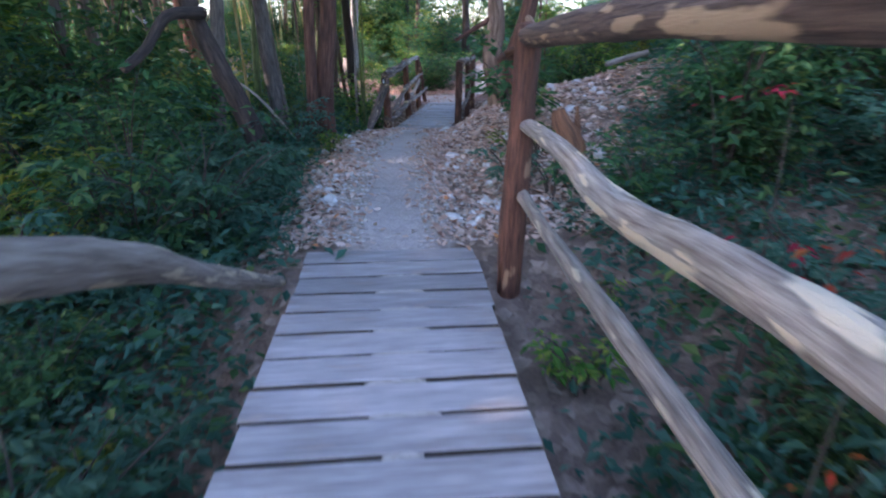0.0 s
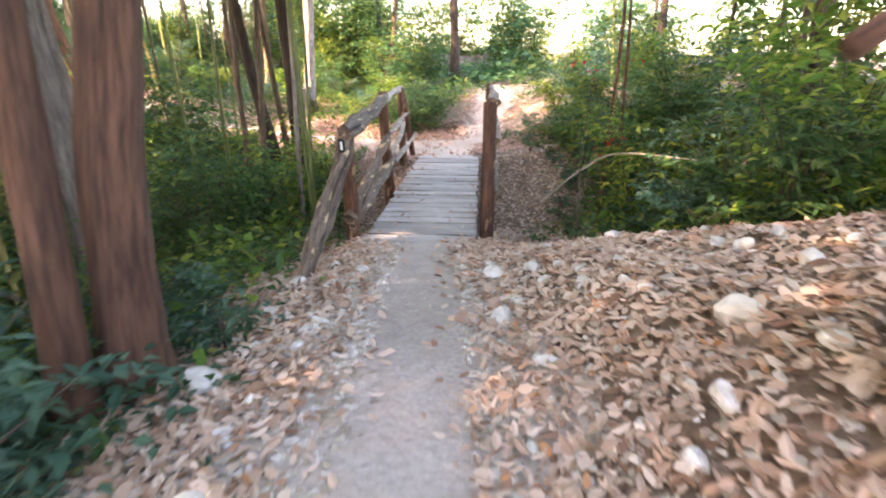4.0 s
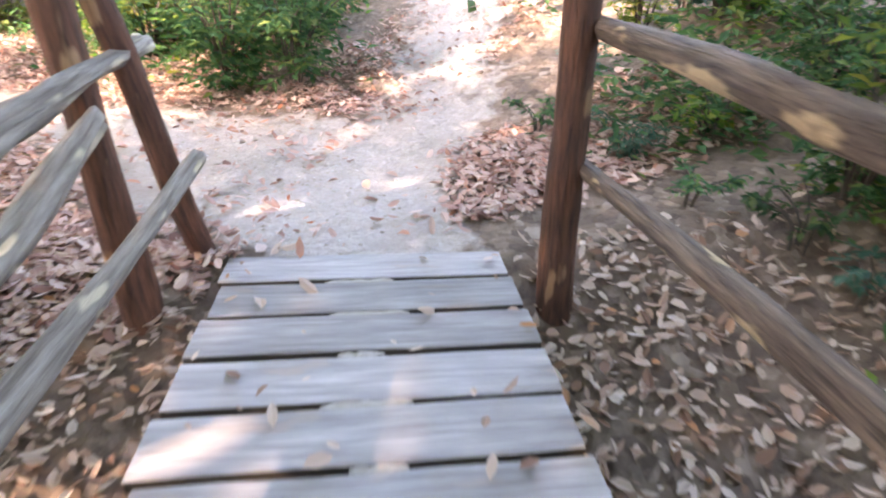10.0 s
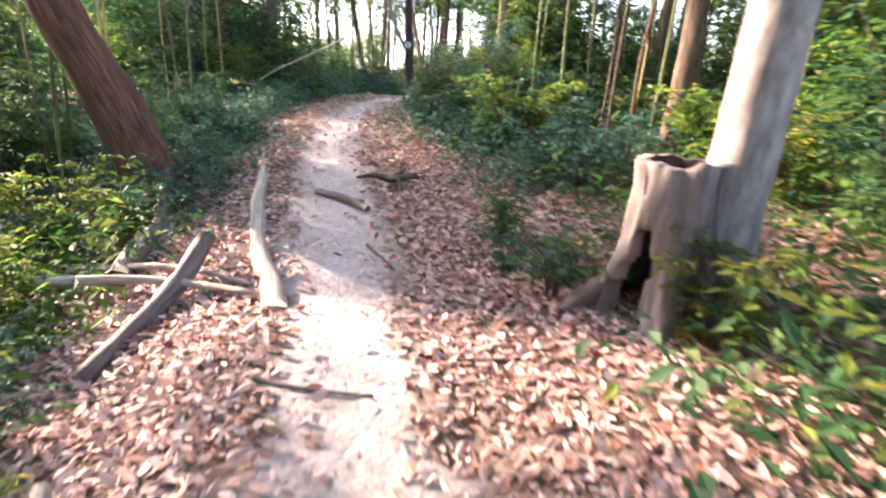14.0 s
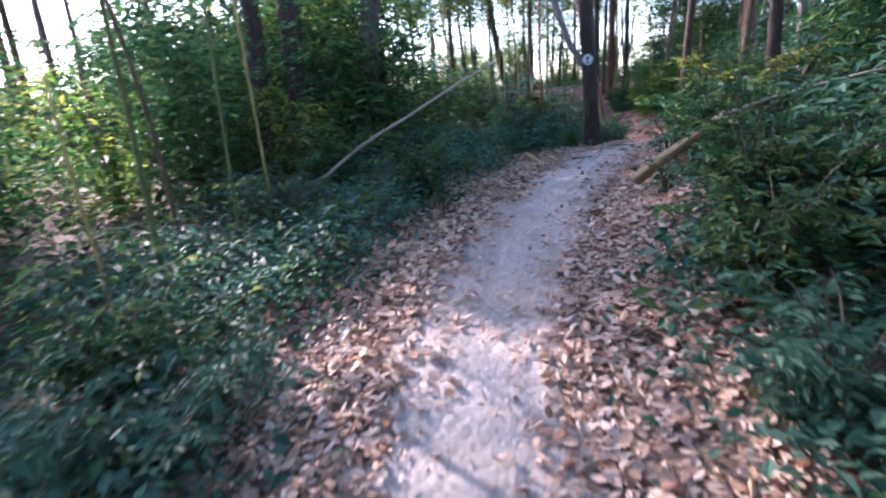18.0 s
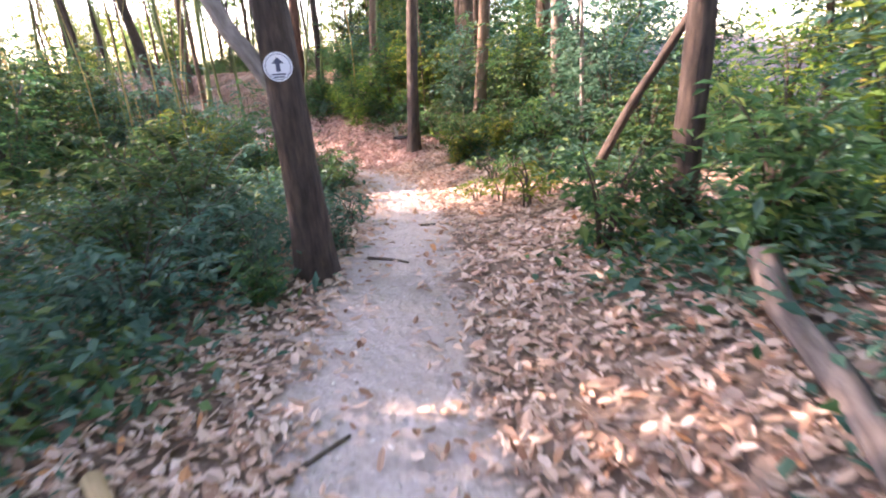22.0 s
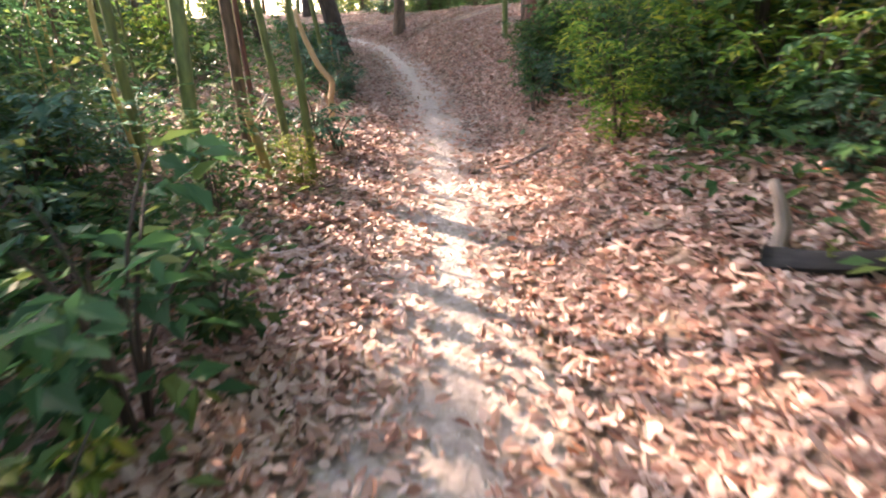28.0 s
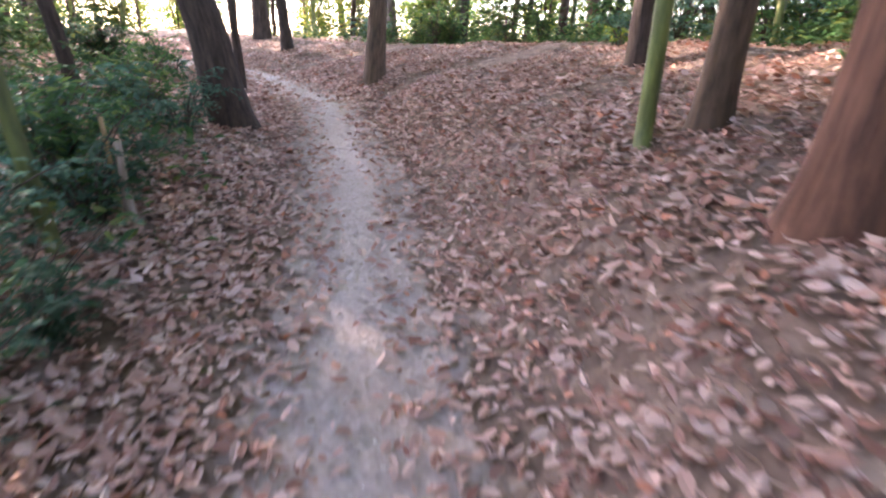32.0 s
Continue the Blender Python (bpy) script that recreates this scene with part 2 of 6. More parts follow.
def ground_material():
    """Trodden pale dirt on the trail, leaf-strewn brown soil beside it; the mesh carries how worn each place is."""
    m, t, b = material("forest floor", 0.92)
    o = t.nodes.new("ShaderNodeTexCoord").outputs["Object"]
    worn = node(t, "ShaderNodeAttribute")
    worn.attribute_name = "worn"
    fine = node(t, "ShaderNodeTexNoise", [(o, "Vector")], Scale=38.0, Detail=7.0, Roughness=0.7).outputs[0]
    mid = node(t, "ShaderNodeTexNoise", [(o, "Vector")], Scale=5.0, Detail=5.0).outputs[0]
    wide = node(t, "ShaderNodeTexNoise", [(o, "Vector")], Scale=0.7, Detail=3.0).outputs[0]
    warp = mixed(t, 0.06, o, node(t, "ShaderNodeTexNoise", [(o, "Vector")], Scale=9.0).outputs["Color"], "ADD")
    cells = node(t, "ShaderNodeTexVoronoi", [(warp, "Vector")], Scale=16.0, Randomness=1.0)
    leaf = ramp(t, cells.outputs["Color"], [(0.1, (0.10, 0.062, 0.046)), (0.4, (0.21, 0.138, 0.102)), (0.7, (0.34, 0.24, 0.185)), (0.95, (0.47, 0.36, 0.295))])
    soil = ramp(t, fine, [(0.3, (0.09, 0.057, 0.042)), (0.7, (0.22, 0.148, 0.11))])
    litter = mixed(t, ramp(t, mid, [(0.42, (0.25, 0.25, 0.25)), (0.62, (0.9, 0.9, 0.9))]), soil, leaf)
    dirt = ramp(t, fine, [(0.25, (0.40, 0.33, 0.30)), (0.55, (0.55, 0.475, 0.445)), (0.8, (0.66, 0.59, 0.565))])
    dirt = mixed(t, ramp(t, mid, [(0.35, (0, 0, 0)), (0.7, (0.4, 0.4, 0.4))]), dirt, (0.36, 0.28, 0.235))
    edge = node(t, "ShaderNodeMath", [(worn.outputs["Fac"], 0)])
    edge.operation = "ADD"
    t.links.new(node(t, "ShaderNodeMapRange", [(mid, "Value")], From_Min=0.3, From_Max=0.7, To_Min=-0.35, To_Max=0.35).outputs[0], edge.inputs[1])
    c = mixed(t, ramp(t, edge.outputs[0], [(0.32, (0, 0, 0)), (0.62, (1, 1, 1))]), litter, dirt)
    c = mixed(t, ramp(t, wide, [(0.4, (0, 0, 0)), (0.7, (0.35, 0.35, 0.35))]), c, (0.20, 0.15, 0.12))
    t.links.new(c, b.inputs["Base Color"])
    h = node(t, "ShaderNodeMath", [(fine, 0), (cells.outputs["Distance"], 1)])
    h.operation = "SUBTRACT"
    lumps = node(t, "ShaderNodeMath", [(h.outputs[0], 0), (node(t, "ShaderNodeTexNoise", [(o, "Vector")], Scale=13.0, Detail=4.0).outputs[0], 1)])
    lumps.operation = "ADD"
    bump(t, b, lumps.outputs[0], 0.75, 0.03)
    return m


M_STONE, M_GROUND = stone_material(), ground_material()


# ---- mesh helpers ----
def mesh_object(name, verts, faces, mat, uvs=None, smooth=True, parent=None, label=""):
    me = bpy.data.meshes.new(name)
    me.from_pydata([tuple(v) for v in verts], [], faces)
    if smooth:
        me.polygons.foreach_set("use_smooth", [True] * len(me.polygons))
    if uvs is not None:
        layer = me.uv_layers.new(name="UVMap")
        loops = np.empty(len(me.loops), dtype=np.int32)
        me.loops.foreach_get("vertex_index", loops)
        layer.data.foreach_set("uv", np.asarray(uvs, dtype=np.float32)[loops].ravel())
    if mat:
        me.materials.append(mat)
    ob = new(name, me)
    if parent:
        ob.parent = parent
    return tagged(ob, label=label) if label else ob


def spline(points, step):
    """Points along a smooth curve through those given, about step apart."""
    p = np.array(points, float)
    if len(p) == 2:
        n = max(2, int(np.linalg.norm(p[1] - p[0]) / step) + 1)
        return p[0] + (p[1] - p[0]) * np.linspace(0, 1, n)[:, None]
    q = np.vstack([2 * p[0] - p[1], p, 2 * p[-1] - p[-2]])
    out = []
    for a, b, c, d in zip(q, q[1:], q[2:], q[3:]):
        n = max(2, int(np.linalg.norm(c - b) / step) + 1)
        for s in np.linspace(0, 1, n, endpoint=False):
            out.append(0.5 * (2 * b + (c - a) * s + (2 * a - 5 * b + 4 * c - d) * s * s + (3 * b - a - 3 * c + d) * s ** 3))
    return np.array(out + [p[-1]])


def tube(points, r0, r1, seg=10, step=0.12, rough=0.12, seed=0, flare=0.0, caps=True, twist=0.0):
    """A knobbly round limb along a curve: vertices, faces and a UV in metres."""
    c = spline(points, step)
    n = len(c)
    tang = np.gradient(c, axis=0)
    tang /= np.linalg.norm(tang, axis=1)[:, None] + 1e-9
    ref = np.array([0.0, 0, 1]) if abs(tang[0][2]) < 0.8 else np.array([1.0, 0, 0])
    verts, uvs, dist = [], [], 0.0
    for i in range(n):
        side = np.cross(tang[i], ref)
        side /= np.linalg.norm(side) + 1e-9
        ref = np.cross(side, tang[i])
        s = i / (n - 1)
        if i:
            dist += float(np.linalg.norm(c[i] - c[i - 1]))
        rad = r0 + (r1 - r0) * s + r0 * flare * math.exp(-dist / (r0 * 2.2))
        for k in range(seg + 1):
            a = 2 * math.pi * (k % seg) / seg
            off = side * math.cos(a) + ref * math.sin(a)
            w = noise.noise(Vector(off * 1.1 + tang[i] * (dist * 1.4) + seed * 7.3)) + 0.5 * noise.noise(Vector(off * 2.6 + tang[i] * (dist * 5) + seed * 3.1))
            if twist:
                w += twist * (math.sin(2 * a + dist * 4.5 + seed) + 0.5 * math.sin(5 * a - dist * 6.0))
            if flare:
                w += 0.8 * math.sin(a * 4 + seed) * math.exp(-dist / (r0 * 2.2))
            verts.append(c[i] + off * rad * (1 + rough * w))
            uvs.append((k / seg * 2 * math.pi * max(r0, r1), dist))
    faces = [(i * (seg + 1) + k, i * (seg + 1) + k + 1, (i + 1) * (seg + 1) + k + 1, (i + 1) * (seg + 1) + k) for i in range(n - 1) for k in range(seg)]
    if caps:
        for i in (0, n - 1):
            verts.append(c[i] + tang[i] * (0.25 * (r1 if i else -r0)))
            uvs.append((0.0, i * 0.1))
            faces += [(len(verts) - 1, i * (seg + 1) + k, i * (seg + 1) + k + 1) for k in range(seg)]
    return verts, faces, uvs


def joined(pieces):
    verts, faces, uvs = [], [], []
    for v, f, u in pieces:
        faces += [tuple(k + len(verts) for k in q) for q in f]
        verts += list(v)
        uvs += list(u)
    return verts, faces, uvs


def limb(name, points, r0, r1, mat, parent=None, label="", **how):
    v, f, u = tube(points, r0, r1, **how)
    return mesh_object(name, v, f, mat, u, parent=parent, label=label)


def empty(name, x, y, z):
    ob = new(name)
    ob.location = (x, y, z)
    ob.empty_display_size = 0.1
    bpy.context.view_layer.update()
    return ob


# ---- the lie of the land ----
TRAIL = [
    (-0.02, -4.0, 0.0), (-0.15, 0.8, -0.02), (-0.40, 3.8, -0.10), (-0.60, 5.8, -0.10), (-0.68, 7.6, -0.09), (-0.60, 9.2, -0.16),
    (-0.52, 11.0, -0.40), (-0.50, 12.45, -0.62), (-0.16, 15.2, -0.65), (0.17, 18.0, -0.68), (-0.10, 19.1, -0.74), (-1.3, 20.4, -0.77),
    (-2.7, 21.5, -0.80), (-4.2, 22.4, -0.78), (-5.9, 23.4, -0.70), (-7.4, 24.2, -0.52), (-9.4, 25.3, -0.20), (-10.9, 26.3, 0.10),
    (-12.1, 27.4, 0.30), (-13.6, 29.2, 0.46), (-14.8, 30.9, 0.50), (-16.4, 33.3, 0.38), (-17.9, 35.2, 0.15), (-19.5, 36.75, -0.06),
    (-21.15, 37.8, -0.20), (-22.95, 38.75, -0.20), (-25.45, 40.0, -0.12), (-27.95, 41.1, 0.05), (-30.75, 42.0, 0.35), (-33.95, 42.7, 0.70),
    (-37.25, 42.3, 0.95), (-43.75, 38.7, 1.3),
]
# rise of the ground 1.5 m and 4 m out, on the left and on the right of each trail point
BANKS = [(-0.2, -0.6, 0.0, 0.4), (-0.3, -0.7, -0.2, 0.1), (-0.15, -0.9, 0.1, 0.5), (-0.15, -1.1, 0.5, 1.2), (-0.15, -1.2, 0.65, 1.4),
         (-0.1, -1.2, 0.5, 1.0), (-0.1, -1.2, 0.25, 0.4), (-0.3, -0.8, -0.2, 0.0), (-0.1, -0.3, -0.05, 0.2), (-0.05, 0.0, 0.05, 0.5),
         (-0.02, -0.1, 0.15, 0.9), (-0.1, -0.4, 0.2, 0.9)]
BANKS_ON = [(-0.15, -0.6, 0.2, 0.8), (-0.2, -0.6, 0.25, 0.7), (-0.2, -0.8, 0.2, 0.6), (-0.15, -0.8, 0.15, 0.5), (-0.1, -0.6, 0.12, 0.35),
            (-0.1, -0.5, 0.25, 0.5), (-0.05, -0.2, 0.38, 0.75), (0.0, -0.1, 0.38, 0.75), (0.0, 0.0, 0.32, 0.6), (0.0, 0.0, 0.12, 0.3),
            (0.05, 0.1, 0.1, 0.3), (0.1, 0.2, 0.15, 0.4), (0.1, 0.3, 0.35, 0.8), (0.1, 0.4, 0.5, 1.1), (0.15, 0.4, 0.66, 1.35),
            (0.15, 0.4, 0.8, 1.5), (0.12, 0.4, 0.65, 1.25), (0.05, 0.1, 0.4, 0.9), (0.0, 0.1, 0.2, 0.6), (0.0, 0.1, 0.1, 0.4)]
# how far from the trail's middle the shrubs begin, left and right
CLEAR = [(1.3, 1.2), (1.15, 1.1), (1.1, 1.6), (1.25, 3.2), (1.35, 3.8), (1.4, 3.8), (1.35, 2.6), (1.3, 1.7), (1.6, 2.1), (2.2, 2.2), (2.3, 1.6), (2.3, 1.0),
         (2.2, 1.0), (1.9, 1.6), (1.75, 2.1), (1.5, 2.0), (1.2, 1.5), (1.3, 1.2), (1.5, 1.4), (1.3, 1.5), (1.1, 1.5), (0.95, 1.25), (1.1, 2.4), (0.95, 1.7),
         (1.25, 1.9), (1.4, 1.5), (1.25, 1.35), (1.3, 3.0), (1.25, 4.4), (1.5, 4.6), (1.5, 4.4), (1.5, 4.4)]
T = np.array(TRAIL)
BANK = np.array(BANKS + BANKS_ON)
CLEARS = np.array(CLEAR)
SIDE_PATH = np.array([(0.15, 18.6), (0.95, 20.2), (1.7, 22.3), (2.3, 25.5), (2.6, 30.0)])


def to_line(X, Y, line):
    """For each point: distance to a line of points, which side (right is positive), and the place along it in rows."""
    X, Y = np.asarray(X, float), np.asarray(Y, float)
    best, sign, where = np.full(X.shape, 1e9), np.ones(X.shape), np.zeros(X.shape)
    for i in range(len(line) - 1):
        a, b = line[i][:2], line[i + 1][:2]
        d = b - a
        k = np.clip(((X - a[0]) * d[0] + (Y - a[1]) * d[1]) / (d @ d), 0, 1)
        ox, oy = X - a[0] - k * d[0], Y - a[1] - k * d[1]
        far = np.hypot(ox, oy)
        near = far < best
        best = np.where(near, far, best)
        sign = np.where(near, np.where(ox * d[1] - oy * d[0] > 0, 1.0, -1.0), sign)
        where = np.where(near, i + k, where)
    return best, sign, where


def by_row(where, column):
    return np.interp(where, np.arange(len(column)), column)


def wavy(X, Y, scale, seed):
    """Smooth cheap unevenness from a few sines."""
    r = np.random.RandomState(seed)
    out = np.zeros(np.shape(X))
    for k in range(7):
        a, f, p = r.uniform(0, 6.28), r.uniform(0.6, 1.8) / scale, r.uniform(0, 6.28)
        out = out + np.sin((X * math.cos(a) + Y * math.sin(a)) * f * 2 * math.pi + p)
    return out / 7


def dip(Y, X, cx, cy, ux, uy, half, depth):
    """A stream bed crossing the trail, for a bridge."""
    s = np.abs((X - cx) * ux + (Y - cy) * uy) / half
    return -depth * np.clip(1 - s, 0, 1) ** 0.8


def ground_z(X, Y):
    X, Y = np.asarray(X, float), np.asarray(Y, float)
    d, side, w = to_line(X, Y, T)
    z = by_row(w, T[:, 2])
    near = np.where(side > 0, by_row(w, BANK[:, 2]), by_row(w, BANK[:, 0]))
    far = np.where(side > 0, by_row(w, BANK[:, 3]), by_row(w, BANK[:, 1]))
    out = np.clip((d - 0.5) / 1.0, 0, 1)
    z = z + near * out * out * (3 - 2 * out) + (far - near) * np.clip((d - 1.5) / 2.5, 0, 1) + far * 0.3 * np.clip((d - 4) / 8, 0, 1)
    fade = np.clip(1 - d / 14, 0, 1)
    z = z + dip(Y, X, -0.05, 0.3, -0.083, 0.996, 3.3, 0.95) * fade + dip(Y, X, -0.16, 15.2, 0.121, 0.993, 2.7, 0.75) * fade
    z = z + np.clip(d - 0.4, 0, 1.5) * 0.05 * wavy(X, Y, 1.3, 3) + np.clip(d - 3, 0, 30) * 0.05 * wavy(X, Y, 9.0, 5)
    z = z + 0.012 * wavy(X, Y, 0.45, 8) + 0.02 * wavy(X, Y, 0.9, 9)
    return z


def gz(x, y):
    return float(ground_z(np.array([x]), np.array([y]))[0])


def axis(lo, hi, step, reach):
    """Even steps between lo and hi, growing ones out to the horizon."""
    inner = list(np.arange(lo, hi, step))
    grow, s = [], step
    while not grow or grow[-1] < reach:
        s *= 1.35
        grow.append((grow[-1] if grow else 0) + s)
    return np.array([lo - g for g in reversed(grow)] + inner + [inner[-1] + g for g in grow])


def build_ground():
    xs, ys = axis(-39.0, 6.0, 0.16, 900), axis(-4.0, 47.0, 0.16, 900)
    X, Y = np.meshgrid(xs, ys)
    Z = ground_z(X, Y)
    d, side, w = to_line(X, Y, T)
    d2, _, _ = to_line(X, Y, SIDE_PATH)
    half = 0.52 + 0.10 * wavy(X, Y, 1.6, 4)
    half = half + 0.35 * np.clip(1 - np.abs(w - 4.6) / 2.2, 0, 1) + 0.55 * np.clip(1 - np.abs(w - 10.3) / 1.2, 0, 1) + 0.03 * (w > 23) - 0.1 * ((w > 12) & (w < 14))
    worn = np.clip((half - d) / 0.45 + 0.35, 0, 1) * (1 - 0.25 * np.clip((w - 22.5) / 1.5, 0, 1))
    worn = np.maximum(worn, 0.85 * np.clip((0.62 - d2) / 0.5 + 0.3, 0, 1))
    ny, nx = X.shape
    verts = np.stack([X.ravel(), Y.ravel(), Z.ravel()], 1)
    i = (np.arange(ny - 1)[:, None] * nx + np.arange(nx - 1)[None]).ravel()
    quads = np.stack([i, i + 1, i + nx + 1, i + nx], 1)
    me = bpy.data.meshes.new("ground")
    me.from_pydata(verts.tolist(), [], quads.tolist())
    me.polygons.foreach_set("use_smooth", [True] * len(me.polygons))
    a = me.attributes.new("worn", "FLOAT", "POINT")
    a.data.foreach_set("value", worn.ravel().astype(np.float32))
    me.materials.append(M_GROUND)
    tagged(new("ground", me), "pale trodden dirt trail through brown leaf-strewn forest floor", "ground", kind="structure")


build_ground()


# ---- footbridges ----
def plank_mesh(seed, length, width, thick):
    """A worn board with eased edges and slightly ragged ends."""
    r = random.Random(seed)
    nx = 7
    verts, uvs = [], []
    prof = [(-0.5, -1), (-0.5, -0.12), (-0.47, 0.0), (-0.2, -0.02), (0.2, -0.01), (0.47, 0.0), (0.5, -0.12), (0.5, -1)]
    for i in range(nx):
        s = i / (nx - 1) - 0.5
        x = s * length + (r.uniform(-0.012, 0.012) if i in (0, nx - 1) else 0)
        for a, h in prof:
            j = r.uniform(-0.002, 0.002)
            verts.append((x, a * width + j, h * thick + j))
            uvs.append((a * width + 0.35 * seed, x))
    n = len(prof)
    faces = [(i * n + k, (i + 1) * n + k, (i + 1) * n + k + 1, i * n + k + 1) for i in range(nx - 1) for k in range(n - 1)]
    faces += [tuple(range(n))[::-1], tuple((nx - 1) * n + k for k in range(n))]
    faces += [(i * n + n - 1, (i + 1) * n + n - 1, (i + 1) * n, i * n) for i in range(nx - 1)]
    me = bpy.data.meshes.new("plank")
    me.from_pydata(verts, [], faces)
    layer = me.uv_layers.new(name="UVMap")
    for loop in me.loops:
        layer.data[loop.index].uv = uvs[loop.vertex_index]
    me.materials.append(M_PLANK)
    # board sides and undersides in darker wood: shade of the joints put into colour
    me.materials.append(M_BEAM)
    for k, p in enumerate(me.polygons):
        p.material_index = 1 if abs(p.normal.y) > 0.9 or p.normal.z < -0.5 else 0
    return me


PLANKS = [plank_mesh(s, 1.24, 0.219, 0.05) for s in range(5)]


def dirt_mesh(seed):
    """A ragged crumb of trodden dirt that fills the middle of a joint between two boards."""
    r = random.Random(seed)
    half, n = r.uniform(0.07, 0.16), 9
    verts = []
    for i in range(n):
        x = half * (2 * i / (n - 1) - 1)
        w = 0.016 * (1 - abs(2 * i / (n - 1) - 1) ** 3) + 0.002
        verts += [(x, -w, -0.02), (x, -w, r.uniform(-0.004, 0.004)), (x, w, r.uniform(-0.004, 0.004)), (x, w, -0.02)]
    faces = [(4 * i + k, 4 * i + 4 + k, 4 * i + 5 + k, 4 * i + 1 + k) for i in range(n - 1) for k in range(3)] + [(0, 1, 2, 3), tuple(4 * n - 1 - k for k in range(4))]
    me = bpy.data.meshes.new("packed_dirt")
    me.from_pydata(verts, [], faces)
    me.materials.append(M_STONE)
    return me


DIRT = [dirt_mesh(s) for s in range(3)]


class Bridge:
    """A plank footbridge: places are given as metres along, across (right positive) and up."""

    def __init__(self, label, origin, heading, z0, z1, start, end):
        self.o, self.u = np.array(origin), np.array([math.sin(radians(heading)), math.cos(radians(heading))])
        self.n, self.heading = np.array([self.u[1], -self.u[0]]), heading
        self.z0, self.z1, self.start, self.end = z0, z1, start, end
        self.root = tagged(new("footbridge"), label, "footbridge")
        self.root.location = self.at((start + end) / 2, 0, z0)
        bpy.context.view_layer.update()
        self.inv = self.root.matrix_world.inverted()
        self.r = random.Random(int(end * 10))
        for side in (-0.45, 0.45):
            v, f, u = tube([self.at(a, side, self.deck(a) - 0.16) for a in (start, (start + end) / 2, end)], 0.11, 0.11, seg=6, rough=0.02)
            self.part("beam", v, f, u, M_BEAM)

    def at(self, a, c, z):
        return (*(self.o + self.u * a + self.n * c), z)

    def deck(self, a):
        return self.z0 + (self.z1 - self.z0) * (a - self.start) / (self.end - self.start)

    def part(self, name, v, f, u, mat, label=""):
        ob = mesh_object(name, v, f, mat, u, parent=self.root, label=label)
        ob.matrix_parent_inverse = self.inv
        return ob

    def limb(self, name, places, r0, r1, mat, label="", seed=0, rough=0.16, seg=14, twist=0.0):
        v, f, u = tube([self.at(*p) for p in places], r0, r1, seg=seg, step=0.07, rough=rough, seed=seed, twist=twist)
        return self.part(name, v, f, u, mat, label)

    def post(self, a, c, base, top, r, lean=(0, 0), seed=0):
        self.limb("post", [(a, c, base), (a + lean[0] * 0.5 + 0.015, c + lean[1] * 0.5, (base + top) / 2), (a + lean[0], c + lean[1], top)], r * 1.1, r * 0.92, M_POST, seed=seed, rough=0.2)

    def rail(self, places, r0, r1, seed=0, rough=0.22, pale=False):
        self.limb("rail", places, r0, r1, M_RAIL_PALE if pale else M_RAIL, "pale peeled rail, lightened as sunlit" if pale else "", seed=seed, rough=rough, twist=1.0 if rough > 0.28 else 0.25)

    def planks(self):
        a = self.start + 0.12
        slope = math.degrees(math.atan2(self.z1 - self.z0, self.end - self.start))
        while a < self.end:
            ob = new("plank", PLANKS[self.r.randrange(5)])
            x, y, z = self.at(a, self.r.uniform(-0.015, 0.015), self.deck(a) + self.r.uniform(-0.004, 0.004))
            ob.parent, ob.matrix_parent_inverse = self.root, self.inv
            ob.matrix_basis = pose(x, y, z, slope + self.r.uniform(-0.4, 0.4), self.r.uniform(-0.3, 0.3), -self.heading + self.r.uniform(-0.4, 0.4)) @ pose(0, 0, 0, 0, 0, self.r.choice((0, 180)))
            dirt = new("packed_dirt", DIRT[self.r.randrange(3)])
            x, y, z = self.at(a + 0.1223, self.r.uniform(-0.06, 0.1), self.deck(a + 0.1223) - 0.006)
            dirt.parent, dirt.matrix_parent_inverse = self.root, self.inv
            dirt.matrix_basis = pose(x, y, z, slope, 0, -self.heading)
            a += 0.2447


near_bridge = Bridge("weathered plank footbridge with rustic cedar rails", (-0.22, 1.58), -4.75, 0.0, -0.09, -4.6, 2.35)
near_bridge.post(1.70, 0.80, -0.75, 1.50, 0.082, lean=(0.0, 0.06), seed=3)
near_bridge.post(-2.2, 0.84, -0.9, 1.55, 0.085, seed=5)
near_bridge.post(-1.6, -0.84, -0.9, 1.5, 0.085, seed=6)
near_bridge.rail([(1.62, 0.85, 1.44), (0.5, 0.86, 1.49), (-0.7, 0.86, 1.52), (-2.3, 0.87, 1.47)], 0.062, 0.085, seed=1)
near_bridge.rail([(1.75, 0.87, 0.94), (0.9, 0.87, 0.93), (0.2, 0.87, 0.87), (-0.8, 0.86, 0.95), (-2.3, 0.85, 0.92)], 0.042, 0.085, seed=2, pale=True)
near_bridge.rail([(1.75, 0.86, 0.50), (0.3, 0.86, 0.46), (-2.3, 0.85, 0.45)], 0.038, 0.052, seed=3, pale=True)
near_bridge.rail([(2.45, -0.76, -0.42), (1.6, -0.77, -0.02), (0.8, -0.77, 0.38), (-0.1, -0.78, 0.84), (-1.7, -0.8, 1.45)], 0.035, 0.085, seed=4, pale=True)

far_bridge = Bridge("plank footbridge with twisted log handrails", (-0.5, 12.45), 6.95, -0.60, -0.665, -0.35, 5.62)
far_bridge.post(0.82, 0.76, -1.35, 0.80, 0.088, lean=(0.22, 0.0), seed=11)
far_bridge.post(3.13, 0.80, -1.6, 0.80, 0.078, lean=(0.17, 0.0), seed=12)
far_bridge.post(5.09, 0.80, -1.3, 0.80, 0.075, lean=(0.3, 0.0), seed=13)
far_bridge.post(0.2, -0.80, -1.3, 0.55, 0.085, lean=(0.04, -0.04), seed=14)
